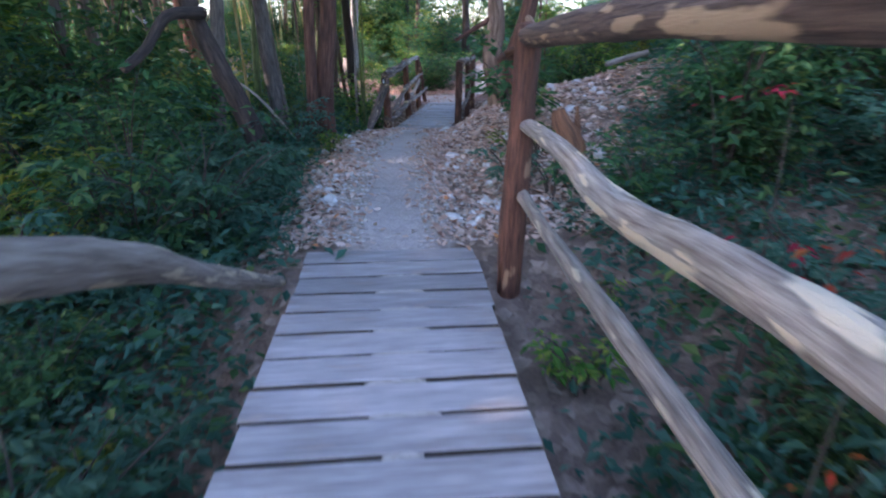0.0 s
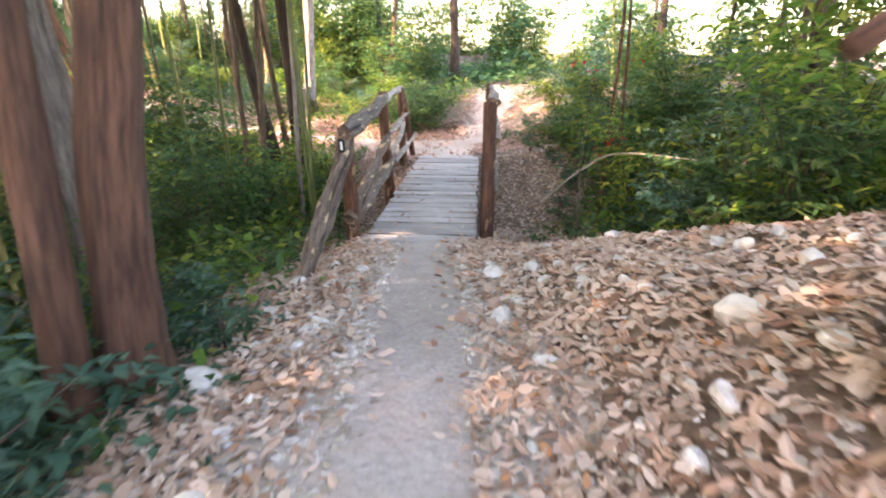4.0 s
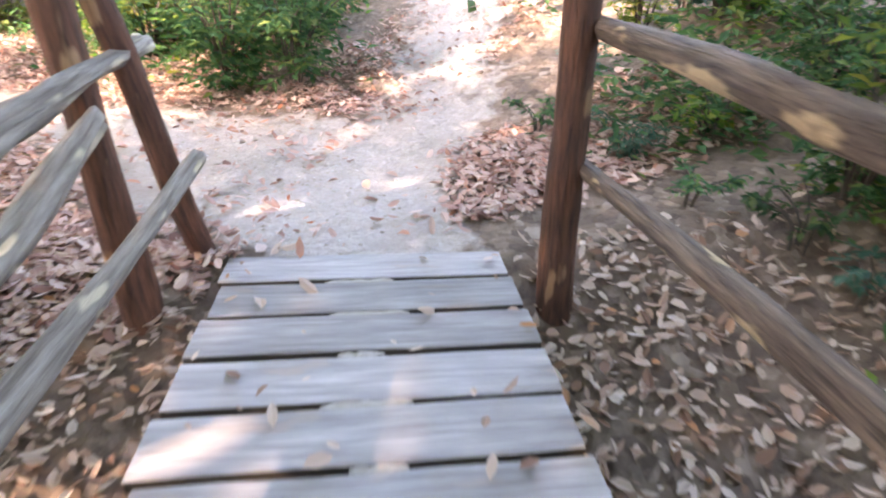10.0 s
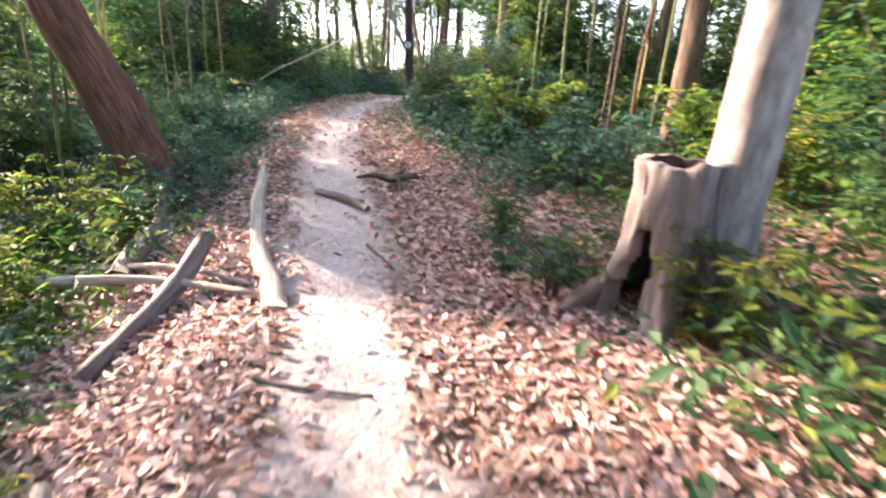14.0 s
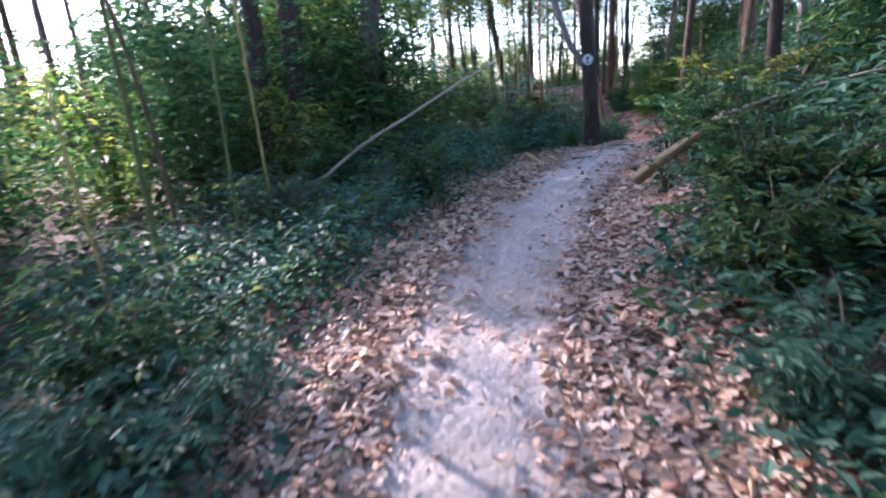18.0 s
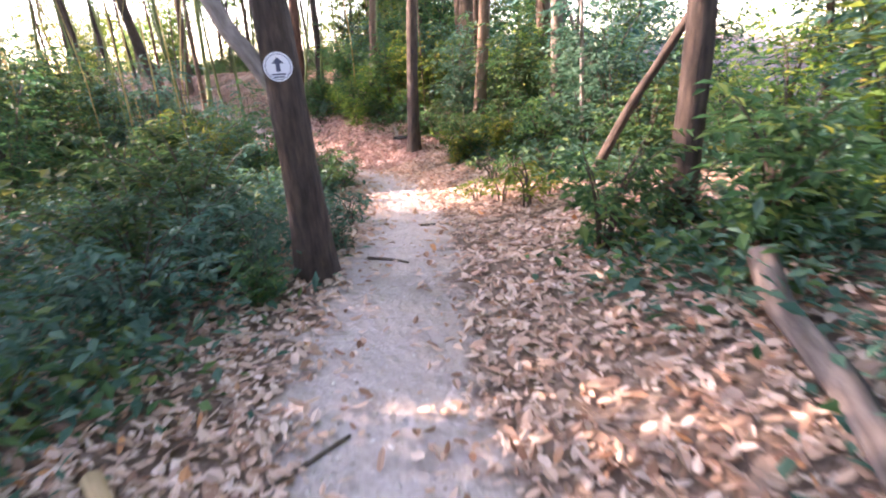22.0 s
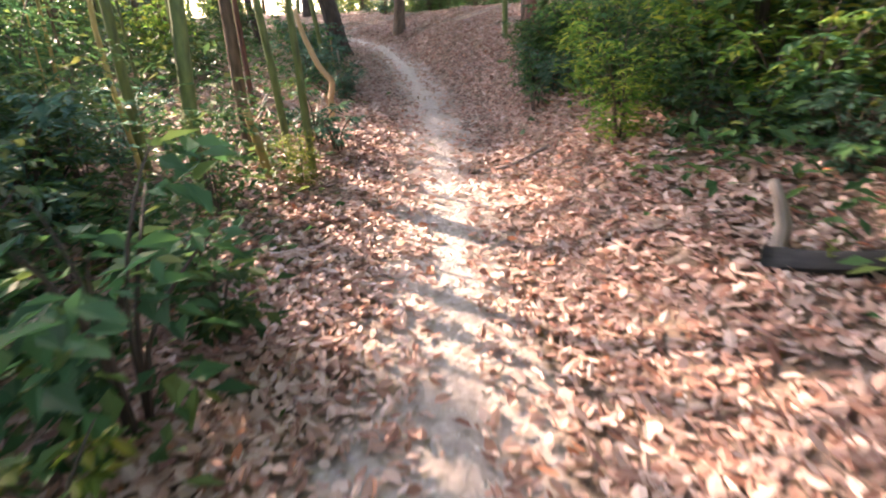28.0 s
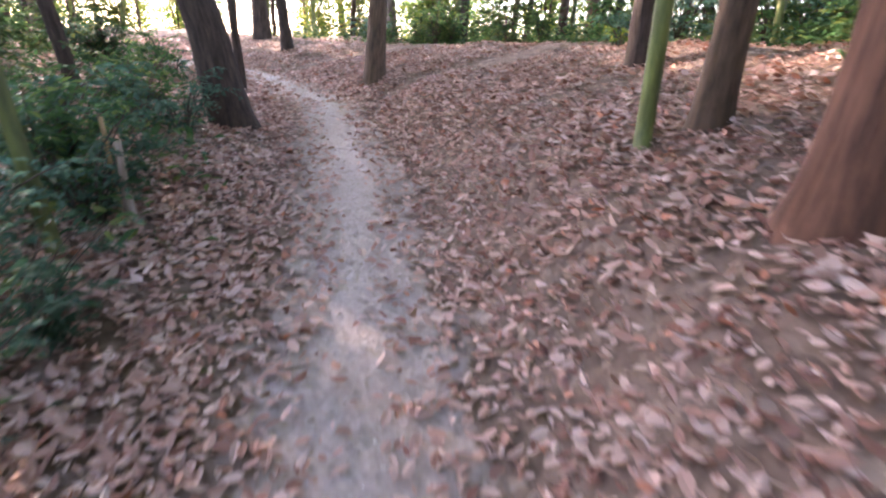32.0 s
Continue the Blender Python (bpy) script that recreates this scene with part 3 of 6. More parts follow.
far_bridge.post(3.15, -0.84, -1.5, 0.78, 0.085, lean=(0.0, -0.1), seed=15)
far_bridge.post(5.2, -0.92, -1.2, 0.74, 0.068, lean=(0.06, -0.03), seed=16)
far_bridge.limb("post", [(5.66, -0.73, -1.0), (5.54, -0.80, -0.4), (5.48, -0.86, 0.15), (5.36, -0.94, 0.70)], 0.062, 0.05, M_POST, seed=17, rough=0.2)
far_bridge.rail([(1.02, 0.80, 0.80), (1.9, 0.83, 0.78), (2.6, 0.84, 0.80), (2.95, 0.83, 0.69), (3.25, 0.82, 0.66)], 0.072, 0.045, seed=21, rough=0.35)
far_bridge.rail([(3.15, 0.83, 0.72), (4.1, 0.85, 0.74), (5.3, 0.83, 0.75)], 0.05, 0.042, seed=22)
far_bridge.rail([(0.98, 0.84, 0.33), (2.0, 0.87, 0.355), (2.66, 0.88, 0.385), (3.28, 0.88, 0.36)], 0.06, 0.048, seed=23)
far_bridge.rail([(3.12, 0.88, 0.36), (4.06, 0.88, 0.33), (4.5, 0.88, 0.35), (5.35, 0.87, 0.36)], 0.052, 0.042, seed=24)
far_bridge.rail([(0.95, 0.84, -0.30), (1.6, 0.86, -0.22), (2.3, 0.87, -0.17), (3.25, 0.87, -0.06)], 0.046, 0.038, seed=25)
far_bridge.rail([(3.1, 0.88, -0.08), (4.2, 0.88, -0.10), (5.3, 0.87, -0.16)], 0.045, 0.036, seed=26)
far_bridge.rail([(0.1, -0.84, 0.57), (1.0, -0.84, 0.62), (2.0, -0.86, 0.65), (3.15, -0.90, 0.73)], 0.058, 0.05, seed=31, rough=0.4)
far_bridge.rail([(0.12, -0.80, 0.50), (0.9, -0.80, 0.53), (1.9, -0.84, 0.57), (3.1, -0.88, 0.66)], 0.042, 0.045, seed=32, rough=0.35)
far_bridge.rail([(3.0, -0.90, 0.71), (3.9, -0.93, 0.68), (4.5, -0.95, 0.72), (5.35, -0.95, 0.71)], 0.055, 0.045, seed=33, rough=0.4, pale=True)
far_bridge.rail([(0.05, -0.80, -0.42), (0.94, -0.83, -0.28), (1.74, -0.84, -0.17), (2.77, -0.86, 0.02), (3.3, -0.87, 0.10)], 0.065, 0.052, seed=34, rough=0.3)
far_bridge.rail([(3.2, -0.90, 0.02), (4.0, -0.90, 0.09), (5.0, -0.88, 0.18), (5.7, -0.87, 0.23)], 0.05, 0.036, seed=35, rough=0.3, pale=True)
far_bridge.rail([(3.25, -0.86, -0.22), (4.0, -0.87, -0.19), (4.67, -0.88, -0.08), (5.2, -0.88, 0.06)], 0.045, 0.036, seed=40, rough=0.3, pale=True)
far_bridge.rail([(0.15, -0.80, -0.50), (1.1, -0.82, -0.46), (2.0, -0.83, -0.44), (3.0, -0.83, -0.36), (3.5, -0.83, -0.32)], 0.065, 0.055, seed=36, rough=0.3)
far_bridge.rail([(3.3, -0.80, -0.36), (4.2, -0.75, -0.30), (4.7, -0.73, -0.28), (5.55, -0.70, -0.20)], 0.044, 0.034, seed=37, pale=True)
far_bridge.rail([(0.22, -0.85, 0.57), (0.0, -0.84, 0.36), (-0.44, -0.84, 0.16), (-0.9, -0.82, -0.02), (-1.5, -0.78, -0.24), (-2.0, -0.76, -0.44)], 0.055, 0.045, seed=38, rough=0.4)
far_bridge.rail([(0.2, -0.79, 0.48), (-0.02, -0.78, 0.26), (-0.5, -0.77, 0.06), (-1.0, -0.76, -0.13), (-1.95, -0.73, -0.46)], 0.042, 0.04, seed=39, rough=0.4)


# ---- where the sun comes through ----
GAPS = [(-11.3, 25.75, 0.4), (-7.0, 22.9, 0.35), (-26.75, 39.0, 0.7), (-23.7, 38.2, 0.4), (-17.13, 34.29, 0.2), (-17.95, 35.4, 0.15)]
LIT_SHRUBS = [(-18.0, 38.3, 0.8, 1.5), (-20.5, 39.6, 0.5, 1.6), (-5.3, 20.9, 0.3, 1.2), (-7.4, 21.9, 0.4, 0.9)]
RISE = math.tan(radians(SUN_EL))
TO_SUN = (math.sin(radians(SUN_AZ)), math.cos(radians(SUN_AZ)))


def under_gap(x, y, low, high, radius):
    """Whether foliage at a place, between two heights over the ground there, would stand in the sun's way to an open spot."""
    for gx, gy, half, lift in [(*g, 0.0) for g in GAPS] + LIT_SHRUBS:
        a, c = (x - gx) * TO_SUN[0] + (y - gy) * TO_SUN[1], (x - gx) * TO_SUN[1] - (y - gy) * TO_SUN[0]
        if a > -radius and abs(c) < half + radius:
            z = gz(x, y)
            beam = gz(gx, gy) + lift
            if z + low < beam + (a + radius) * RISE and z + high > beam + (a - radius) * RISE:
                return True
    return False


# ---- trees ----
TREES = []


def crown(name, seed, lo, hi, spread, count, size, mat, parent, flat=0.35):
    """Many separate leaves in uneven clumps between two heights."""
    r = np.random.RandomState(seed)
    verts, faces = [], []
    clumps = max(6, count // 40)
    for c in range(clumps):
        a, rad, z = r.uniform(0, 6.28), spread * math.sqrt(r.uniform(0.02, 1)), r.uniform(lo, hi)
        centre = np.array([rad * math.cos(a), rad * math.sin(a), z])
        for _ in range(count // clumps):
            p = centre + r.normal(0, 1, 3) * np.array([0.42, 0.42, 0.22]) * spread * 0.42
            put_leaf(verts, faces, r, p, size * r.uniform(0.6, 1.3), r.uniform(0, 6.28), r.normal(0, flat), r.normal(0, flat))
    return mesh_object(name, verts, faces, mat, smooth=False, parent=parent)


def put_leaf(verts, faces, r, p, length, turn, pitch, roll, width=0.42):
    """One leaf: a pointed blade folded along its middle, from its stalk at p."""
    ct, st, cp, sp = math.cos(turn), math.sin(turn), math.cos(pitch), math.sin(pitch)
    ahead = np.array([ct * cp, st * cp, sp])
    side = np.array([-st, ct, 0.0]) * math.cos(roll) + np.array([0, 0, 1.0]) * math.sin(roll)
    up = np.cross(ahead, side)
    k = len(verts)
    w = length * width * 0.5
    verts.extend((p, p + ahead * length * 0.45 + side * w + up * w * 0.35, p + ahead * length - up * length * 0.08, p + ahead * length * 0.45 - side * w + up * w * 0.35))
    faces.extend(((k, k + 1, k + 2), (k, k + 2, k + 3)))


def tree(kind, x, y, lx, ly, r, label="", seed=0, height=None, bend=0.25, leafy=True, base=None, full=1.0):
    """A tree: tapered trunk with a flared foot, limbs high up and a thin leafy crown."""
    height = height or min(13.0, 5.6 + 40 * r)
    z = gz(x, y) if base is None else base
    rnd = random.Random(seed)
    root = empty("tree", x, y, z)
    lx, ly = max(-0.6, min(0.6, lx)), max(-0.6, min(0.6, ly))
    pts = [(0, 0, -0.15)]
    for k in range(1, 6):
        h = height * k / 5
        ease = h if h < 3 else 3 + (h - 3) * 0.45
        w = bend * r * 3 * (0.3 if k < 2 else 1)
        pts.append((lx * ease + rnd.uniform(-w, w), ly * ease + rnd.uniform(-w, w), h))
    pts.insert(1, (lx * 1.0, ly * 1.0, 1.0))
    limb("trunk", pts, r * 1.05, r * 0.35, BARK[kind], root, seg=14 if r > 0.08 else 8, step=0.14 if r > 0.08 else 0.3, rough=0.14, seed=seed, flare=0.55 if r > 0.07 else 0.1)
    for k in range(3 if r > 0.06 else 1):
        h = height * rnd.uniform(0.5, 0.85)
        ease = h if h < 3 else 3 + (h - 3) * 0.45
        a = rnd.uniform(0, 6.28)
        s = np.array([lx * ease, ly * ease, h])
        e = s + np.array([math.cos(a) * 1.6, math.sin(a) * 1.6, rnd.uniform(0.6, 1.4)]) * (0.6 + 4 * r)
        limb("branch", [s, (s + e) / 2 + (0, 0, 0.15), e], r * 0.3, r * 0.08, BARK[kind], root, seg=6, step=0.3, seed=seed + k)
    if leafy and (full < 1 or not under_gap(x + lx * 5, y + ly * 5, height - 3.2, height + 2.4, 1.4)):
        top = 3 + (height - 3) * 0.45
        cr = new("crown", CROWNS[seed % len(CROWNS)])
        cr.parent = root
        s = (0.85 + 3.2 * r) * full
        cr.matrix_basis = pose(lx * top, ly * top, height - 0.9, 0, 0, rnd.uniform(0, 360)) @ Matrix.Diagonal((s, s, s, 1))
    words = {"dark": "tall tree with dark furrowed bark", "red": "tree with reddish brown shaggy bark", "brown": "slender brown-barked forest tree", "grey": "grey-barked forest tree beside the trail",
             "pale": "pale smooth-barked forest tree", "green": "slim mossy green sapling stem", "yellow": "yellowed broken sapling stem"}
    TREES.append((x, y, r))
    return tagged(root, label or words[kind], "tree", group="forest trees")


CROWNS = []
for k in range(3):
    holder = crown("crown", 40 + k, -1.9, 2.6, 2.6, 1300, 0.33, M_CANOPY, None)
    CROWNS.append(holder.data)
    bpy.data.objects.remove(holder)

ROWS_A = [
    ("red", -2.13, 8.84, 0.05, 0.04, 0.092), ("red", -2.00, 9.12, 0.08, 0.05, 0.139), ("grey", -3.93, 9.16, 0.12, 0.10, 0.127), ("grey", -3.36, 11.36, -0.05, -0.02, 0.140),
    ("grey", -3.16, 11.44, -0.10, -0.03, 0.055), ("dark", -2.72, 17.3, -0.05, -0.01, 0.14), ("pale", -2.42, 15.35, 0.02, 0.01, 0.042), ("dark", 1.2, 30.5, 0.0, 0.0, 0.20),
    ("brown", -2.99, 17.47, -0.10, -0.01, 0.062), ("brown", -3.19, 15.29, 0.0, 0.02, 0.046),
    ("red", 2.39, 14.86, 0.02, 0.0, 0.032), ("red", 2.75, 15.1, -0.03, 0.02, 0.03), ("green", -2.03, 14.32, -0.04, 0.03, 0.028), ("green", -2.12, 15.13, -0.05, 0.02, 0.026), ("green", -3.45, 14.06, -0.05, -0.01, 0.028), ("green", -3.29, 14.70, 0.0, 0.02, 0.029),
]
ROWS_B = [
    ("brown", -3.01, 15.42, 0.03, 0.05, 0.055), ("brown", -3.27, 15.96, -0.05, -0.01, 0.048), ("green", -2.16, 14.98, 0.02, 0.03, 0.031), ("dark", -3.1, 17.2, -0.2, -0.03, 0.11),
    ("pale", -3.90, 24.66, 0.07, 0.04, 0.175), ("dark", -18.37, 27.08, 0.01, 0.02, 0.21), ("dark", -18.51, 26.36, 0.01, 0.05, 0.16), ("grey", -18.55, 28.31, 0.04, 0.10, 0.2),
    ("brown", -19.02, 39.77, 0.06, 0.03, 0.135), ("grey", -17.14, 39.51, -0.02, -0.01, 0.12), ("pale", -16.05, 37.77, -0.05, -0.02, 0.036),
    ("dark", -13.95, 33.44, 0.02, 0.0, 0.108),
]
ROWS_C = [
    ("dark", -20.0, 38.65, 0.03, 0.04, 0.12), ("brown", -20.81, 42.59, 0.02, 0.01, 0.26), ("brown", -18.30, 42.02, -0.04, -0.01, 0.18),
    ("pale", -16.02, 39.95, -0.44, -0.07, 0.045), ("pale", -16.87, 39.81, -0.01, 0.0, 0.031), ("brown", -23.87, 42.27, 0.05, 0.05, 0.12), ("brown", -21.03, 42.89, -0.06, -0.03, 0.148),
    ("brown", -19.26, 40.39, -0.04, -0.02, 0.077), ("green", -24.78, 38.27, -0.05, 0.0, 0.038), ("green", -24.72, 37.25, -0.03, 0.08, 0.062), ("brown", -25.67, 37.84, -0.04, 0.02, 0.063),
    ("green", -25.22, 36.87, -0.06, 0.0, 0.045), ("green", -25.35, 38.2, -0.03, -0.06, 0.04),
]
ROWS_D = [
    ("dark", -32.88, 41.33, -0.08, -0.20, 0.188), ("dark", -35.05, 41.73, -0.03, -0.06, 0.060), ("brown", -34.82, 43.68, 0.02, 0.06, 0.136),
    ("dark", -26.85, 43.2, 0.02, 0.03, 0.115), ("red", -27.95, 38.31, -0.05, 0.0, 0.039), ("green", -28.69, 43.12, 0.0, 0.0, 0.05), ("brown", -28.56, 43.5, 0.03, 0.03, 0.10),
    ("red", -27.35, 42.78, 0.02, 0.03, 0.165), ("green", -30.44, 46.28, -0.02, -0.02, 0.044), ("green", -30.73, 47.29, -0.03, -0.02, 0.048), ("dark", -40.06, 43.46, -0.02, -0.08, 0.119),
    ("dark", -43.12, 43.43, -0.02, -0.03, 0.197), ("dark", -34.32, 39.74, 0.0, -0.15, 0.082), ("green", -29.72, 40.0, -0.08, -0.12, 0.045), ("green", -26.72, 42.27, 0.10, 0.12, 0.042), ("green", -26.1, 42.35, 0.08, 0.1, 0.035), ("dark", -30.73, 45.13, -0.02, -0.02, 0.123),
]
for n, row in enumerate(ROWS_A + ROWS_B + ROWS_C + ROWS_D):
    tree(*row, seed=n + 1)
leaning = tree("dark", -2.38, 7.4, -0.34, -0.10, 0.13, "leaning dark tree trunk with a broken limb beside the trail", seed=90, height=7.0)
limb("broken_limb", [(-0.55, -0.25, 2.0), (-0.75, -0.75, 1.95), (-0.85, -1.15, 1.62), (-0.95, -1.5, 1.42)], 0.075, 0.05, BARK["dark"], leaning, seed=91)
tree("red", -9.75, 23.15, -0.04, -0.40, 0.26, "thick reddish brown tree leaning away from the trail", seed=92, height=11)
tree("dark", -15.42, 35.88, 0.55, -0.02, 0.062, "dark trunk leaning steeply over the clearing", seed=93, height=6.5)
tree("tan", -19.35, 35.27, -0.2, -0.14, 0.085, "slender trunk with peeling tan and grey bark", seed=96, height=9)
marked = tree("dark", -16.28, 31.95, -0.03, -0.03, 0.135, "dark tree bearing a round trail marker, forked above", seed=94, height=10)
limb("fork", [(-0.06, -0.04, 1.3), (-0.22, -0.15, 1.62), (-0.38, -0.26, 1.95), (-0.75, -0.5, 3.2)], 0.065, 0.045, BARK["pale"], marked, seed=95)


def twisted_tree():
    """The two-stemmed tree on the stony bank, with bare hooked limbs and roots over the stones."""
    x, y = 0.86, 7.62
    z = gz(x, y)
    root = tagged(empty("twisted_tree", x, y, z), "twisted two-stemmed tree with peeling tan bark on the stony bank", "tree")
    limb("stem", [(-0.02, 0, -0.1), (-0.15, 0.04, 0.3), (-0.2, 0.06, 0.62), (-0.15, 0.07, 1.05), (-0.2, 0.1, 2.0), (-0.1, 0.3, 5.0)], 0.13, 0.06, BARK["tan"], root, seed=101, flare=0.5, rough=0.28, seg=20, step=0.06, twist=0.35)
    limb("stem", [(0.08, -0.05, -0.1), (0.1, -0.08, 0.35), (0.12, -0.1, 0.7), (0.25, -0.1, 1.3), (0.5, 0.0, 2.6), (0.8, 0.2, 5.0)], 0.12, 0.06, BARK["red"], root, seed=102, flare=0.5, rough=0.3, seg=20, step=0.06, twist=0.4)
    limb("limb", [(-0.12, 0, 0.52), (0.0, -0.2, 0.66), (0.15, -0.5, 0.72), (0.28, -0.95, 0.84), (0.6, -1.3, 0.8)], 0.055, 0.03, BARK["red"], root, seed=103)
    limb("limb", [(-0.2, 0.05, 1.08), (-0.45, 0.0, 0.94), (-0.7, -0.05, 0.8)], 0.04, 0.022, BARK["red"], root, seed=104)
    limb("limb", [(0.2, -0.1, 1.1), (0.25, -0.5, 0.98), (0.3, -0.95, 0.88)], 0.045, 0.03, BARK["tan"], root, seed=105)
    for k, (ex, ey) in enumerate(((-0.75, -0.55), (-0.5, -1.0), (0.1, -1.2), (0.7, -0.9), (-0.85, 0.15))):
        pts = [(0, 0, 0.12)]
        for s in (0.35, 0.7, 1.0):
            px, py = ex * s + 0.06 * math.sin(k + 5 * s), ey * s
            pts.append((px, py, gz(x + px, y + py) - z - 0.012))
        limb("root", pts, 0.04, 0.012, BARK["tan"], root, seed=110 + k)
    cr = new("crown", CROWNS[1])
    cr.parent = root
    cr.matrix_basis = pose(0.4, 0.2, 5.4)


twisted_tree()


# ---- shrubs ----
def shrub_meshes(seed, height, spread, stems, twigs, leaves, size, droop=0.25, narrow=0.42, bare=0.15):
    """Stems and foliage of a shrub: arching stems, each with leafy twigs that carry leaves in two rows."""
    r = np.random.RandomState(seed)
    limbs, verts, faces = [], [], []
    for s in range(stems):
        a = r.uniform(0, 6.28)
        out = spread * r.uniform(0.25, 1.0)
        h = height * r.uniform(0.6, 1.05)
        pts = np.array([(0.03 * math.cos(a), 0.03 * math.sin(a), -0.08), (out * 0.25 * math.cos(a), out * 0.25 * math.sin(a), h * 0.5), (out * 0.65 * math.cos(a + 0.2), out * 0.65 * math.sin(a + 0.2), h * 0.85),
                        (out * math.cos(a + 0.3), out * math.sin(a + 0.3), h)])
        limbs.append(tube(pts, 0.008 + 0.004 * height, 0.003, seg=4, step=0.25, rough=0.1, seed=s, caps=False))
        line = spline(pts, 0.08)
        for _ in range(twigs):
            i = int(len(line) * r.uniform(bare, 1.0))
            p = line[min(i, len(line) - 1)]
            ta = a + r.normal(0, 1.1)
            tl = height * r.uniform(0.14, 0.34)
            rise = r.uniform(-0.15, 0.55)
            for k in range(leaves):
                f = (k + 1) / leaves
                q = p + np.array([math.cos(ta) * tl * f, math.sin(ta) * tl * f, tl * (rise * f - droop * f * f)])
                lean = ta + (0.9 if k % 2 else -0.9) + r.normal(0, 0.25)
                put_leaf(verts, faces, r, q, size * r.uniform(0.6, 1.2), lean, r.normal(-0.15, 0.3), r.normal(0, 0.35), narrow)
    sv, sf, su = joined(limbs)
    stem = bpy.data.meshes.new("stems")
    stem.from_pydata([tuple(v) for v in sv], [], sf)
    layer = stem.uv_layers.new(name="UVMap")
    loops = np.empty(len(stem.loops), dtype=np.int32)
    stem.loops.foreach_get("vertex_index", loops)
    layer.data.foreach_set("uv", np.asarray(su, dtype=np.float32)[loops].ravel())
    stem.materials.append(M_TWIG)
    leaf = bpy.data.meshes.new("foliage")
    leaf.from_pydata([tuple(v) for v in verts], [], faces)
    return stem, leaf


REACH = {}


def shrub(meshes, leaf_mat, x, y, scale, turn, name, label, category, group, sink=0.0, shading=False):
    stem, leaf = meshes
    if leaf.name not in REACH:
        co = np.empty(len(leaf.vertices) * 3)
        leaf.vertices.foreach_get("co", co)
        co = co.reshape(-1, 3)
        REACH[leaf.name] = float(co[:, 2].max()), float(np.percentile(np.hypot(co[:, 0], co[:, 1]), 85))
    tall, wide = REACH[leaf.name]
    if not shading and under_gap(x, y, 0.0, tall * scale, wide * scale):
        return None
    root = new(name, stem)
    kids = new("foliage", leaf)
    kids.parent = root
    if not leaf.materials:
        leaf.materials.append(leaf_mat)
    root.matrix_basis = pose(x, y, gz(x, y) - sink, 0, 0, turn) @ Matrix.Diagonal((scale, scale, scale, 1))
    return tagged(root, label, category, group=group)


SHRUBS = [(shrub_meshes(200 + k, 1.0, 0.75, 11, 10, 8, 0.115), M_LEAF) for k in range(3)]
SHRUBS += [(shrub_meshes(210 + k, 0.85, 0.8, 11, 10, 8, 0.10, droop=0.4), M_LEAF_BLUE) for k in range(3)]
SHRUBS += [(shrub_meshes(220, 0.9, 0.7, 10, 10, 8, 0.11), M_LEAF_LIME)]
SEEDLINGS = [(shrub_meshes(230 + k, 0.34, 0.26, 5, 5, 6, 0.075, bare=0.35), (M_LEAF, M_LEAF_LIME, M_LEAF_BLUE)[k]) for k in range(3)]
BROADLEAF = (shrub_meshes(240, 0.95, 0.5, 7, 6, 6, 0.135, narrow=0.52, droop=0.35, bare=0.35), M_LEAF)
SAPLINGS = [(shrub_meshes(250 + k, 2.9, 1.3, 8, 24, 7, 0.19, bare=0.08), (M_LEAF, M_LEAF_LIME, M_LEAF, M_LEAF_BLUE)[k]) for k in range(4)]
WOODS = [(shrub_meshes(260 + k, 5.0, 2.0, 8, 52, 7, 0.28, bare=0.02), (M_LEAF, M_LEAF_LIME, M_CANOPY)[k]) for k in range(3)]
RED_SPRIG = (shrub_meshes(270, 2.0, 0.3, 2, 3, 4, 0.085, bare=0.95), M_LEAF_RED)


def valley_side(w, side):
    """The wood is thin where the land falls away to the left of the trail."""
    return side < 0 and 11.0 < w < 23.5


KEEP_OUT = [(-11.5, 25.65, 0.7), (-24.1, 38.05, 0.6), (-13.1, 31.3, 0.45), (-27.2, 38.9, 0.7), (-26.2, 39.1, 0.7), (-14.5, 34.6, 1.5), (-12.25, 28.6, 0.5), (-11.8, 28.5, 0.35), (-15.2, 29.75, 0.7)]


def scatter(count, inner, outer, seed, place, bounds=(-42, 7, -5, 50)):
    """Seeded places beside the trail between two distances past the line where shrubs begin."""
    r = np.random.RandomState(seed)
    done = 0
    n = 0
    while done < count and n < count * 60:
        n += 1
        x, y = r.uniform(bounds[0], bounds[1]), r.uniform(bounds[2], bounds[3])
        d, side, w = to_line(np.array([x]), np.array([y]), T)
        d, side, w = float(d[0]), float(side[0]), float(w[0])
        start = float(by_row(np.array([w]), CLEARS[:, 1 if side > 0 else 0])[0])
        d2 = float(to_line(np.array([x]), np.array([y]), SIDE_PATH)[0][0])
        if not (start + inner < d < start + outer) or d2 < 0.8 + inner or w < 0.02 and y > 0:
            continue
        if any((x - a) ** 2 + (y - b) ** 2 < (0.25 + c) ** 2 for a, b, c in TREES + KEEP_OUT):
            continue
        if place(x, y, d, side, w, r):
            done += 1


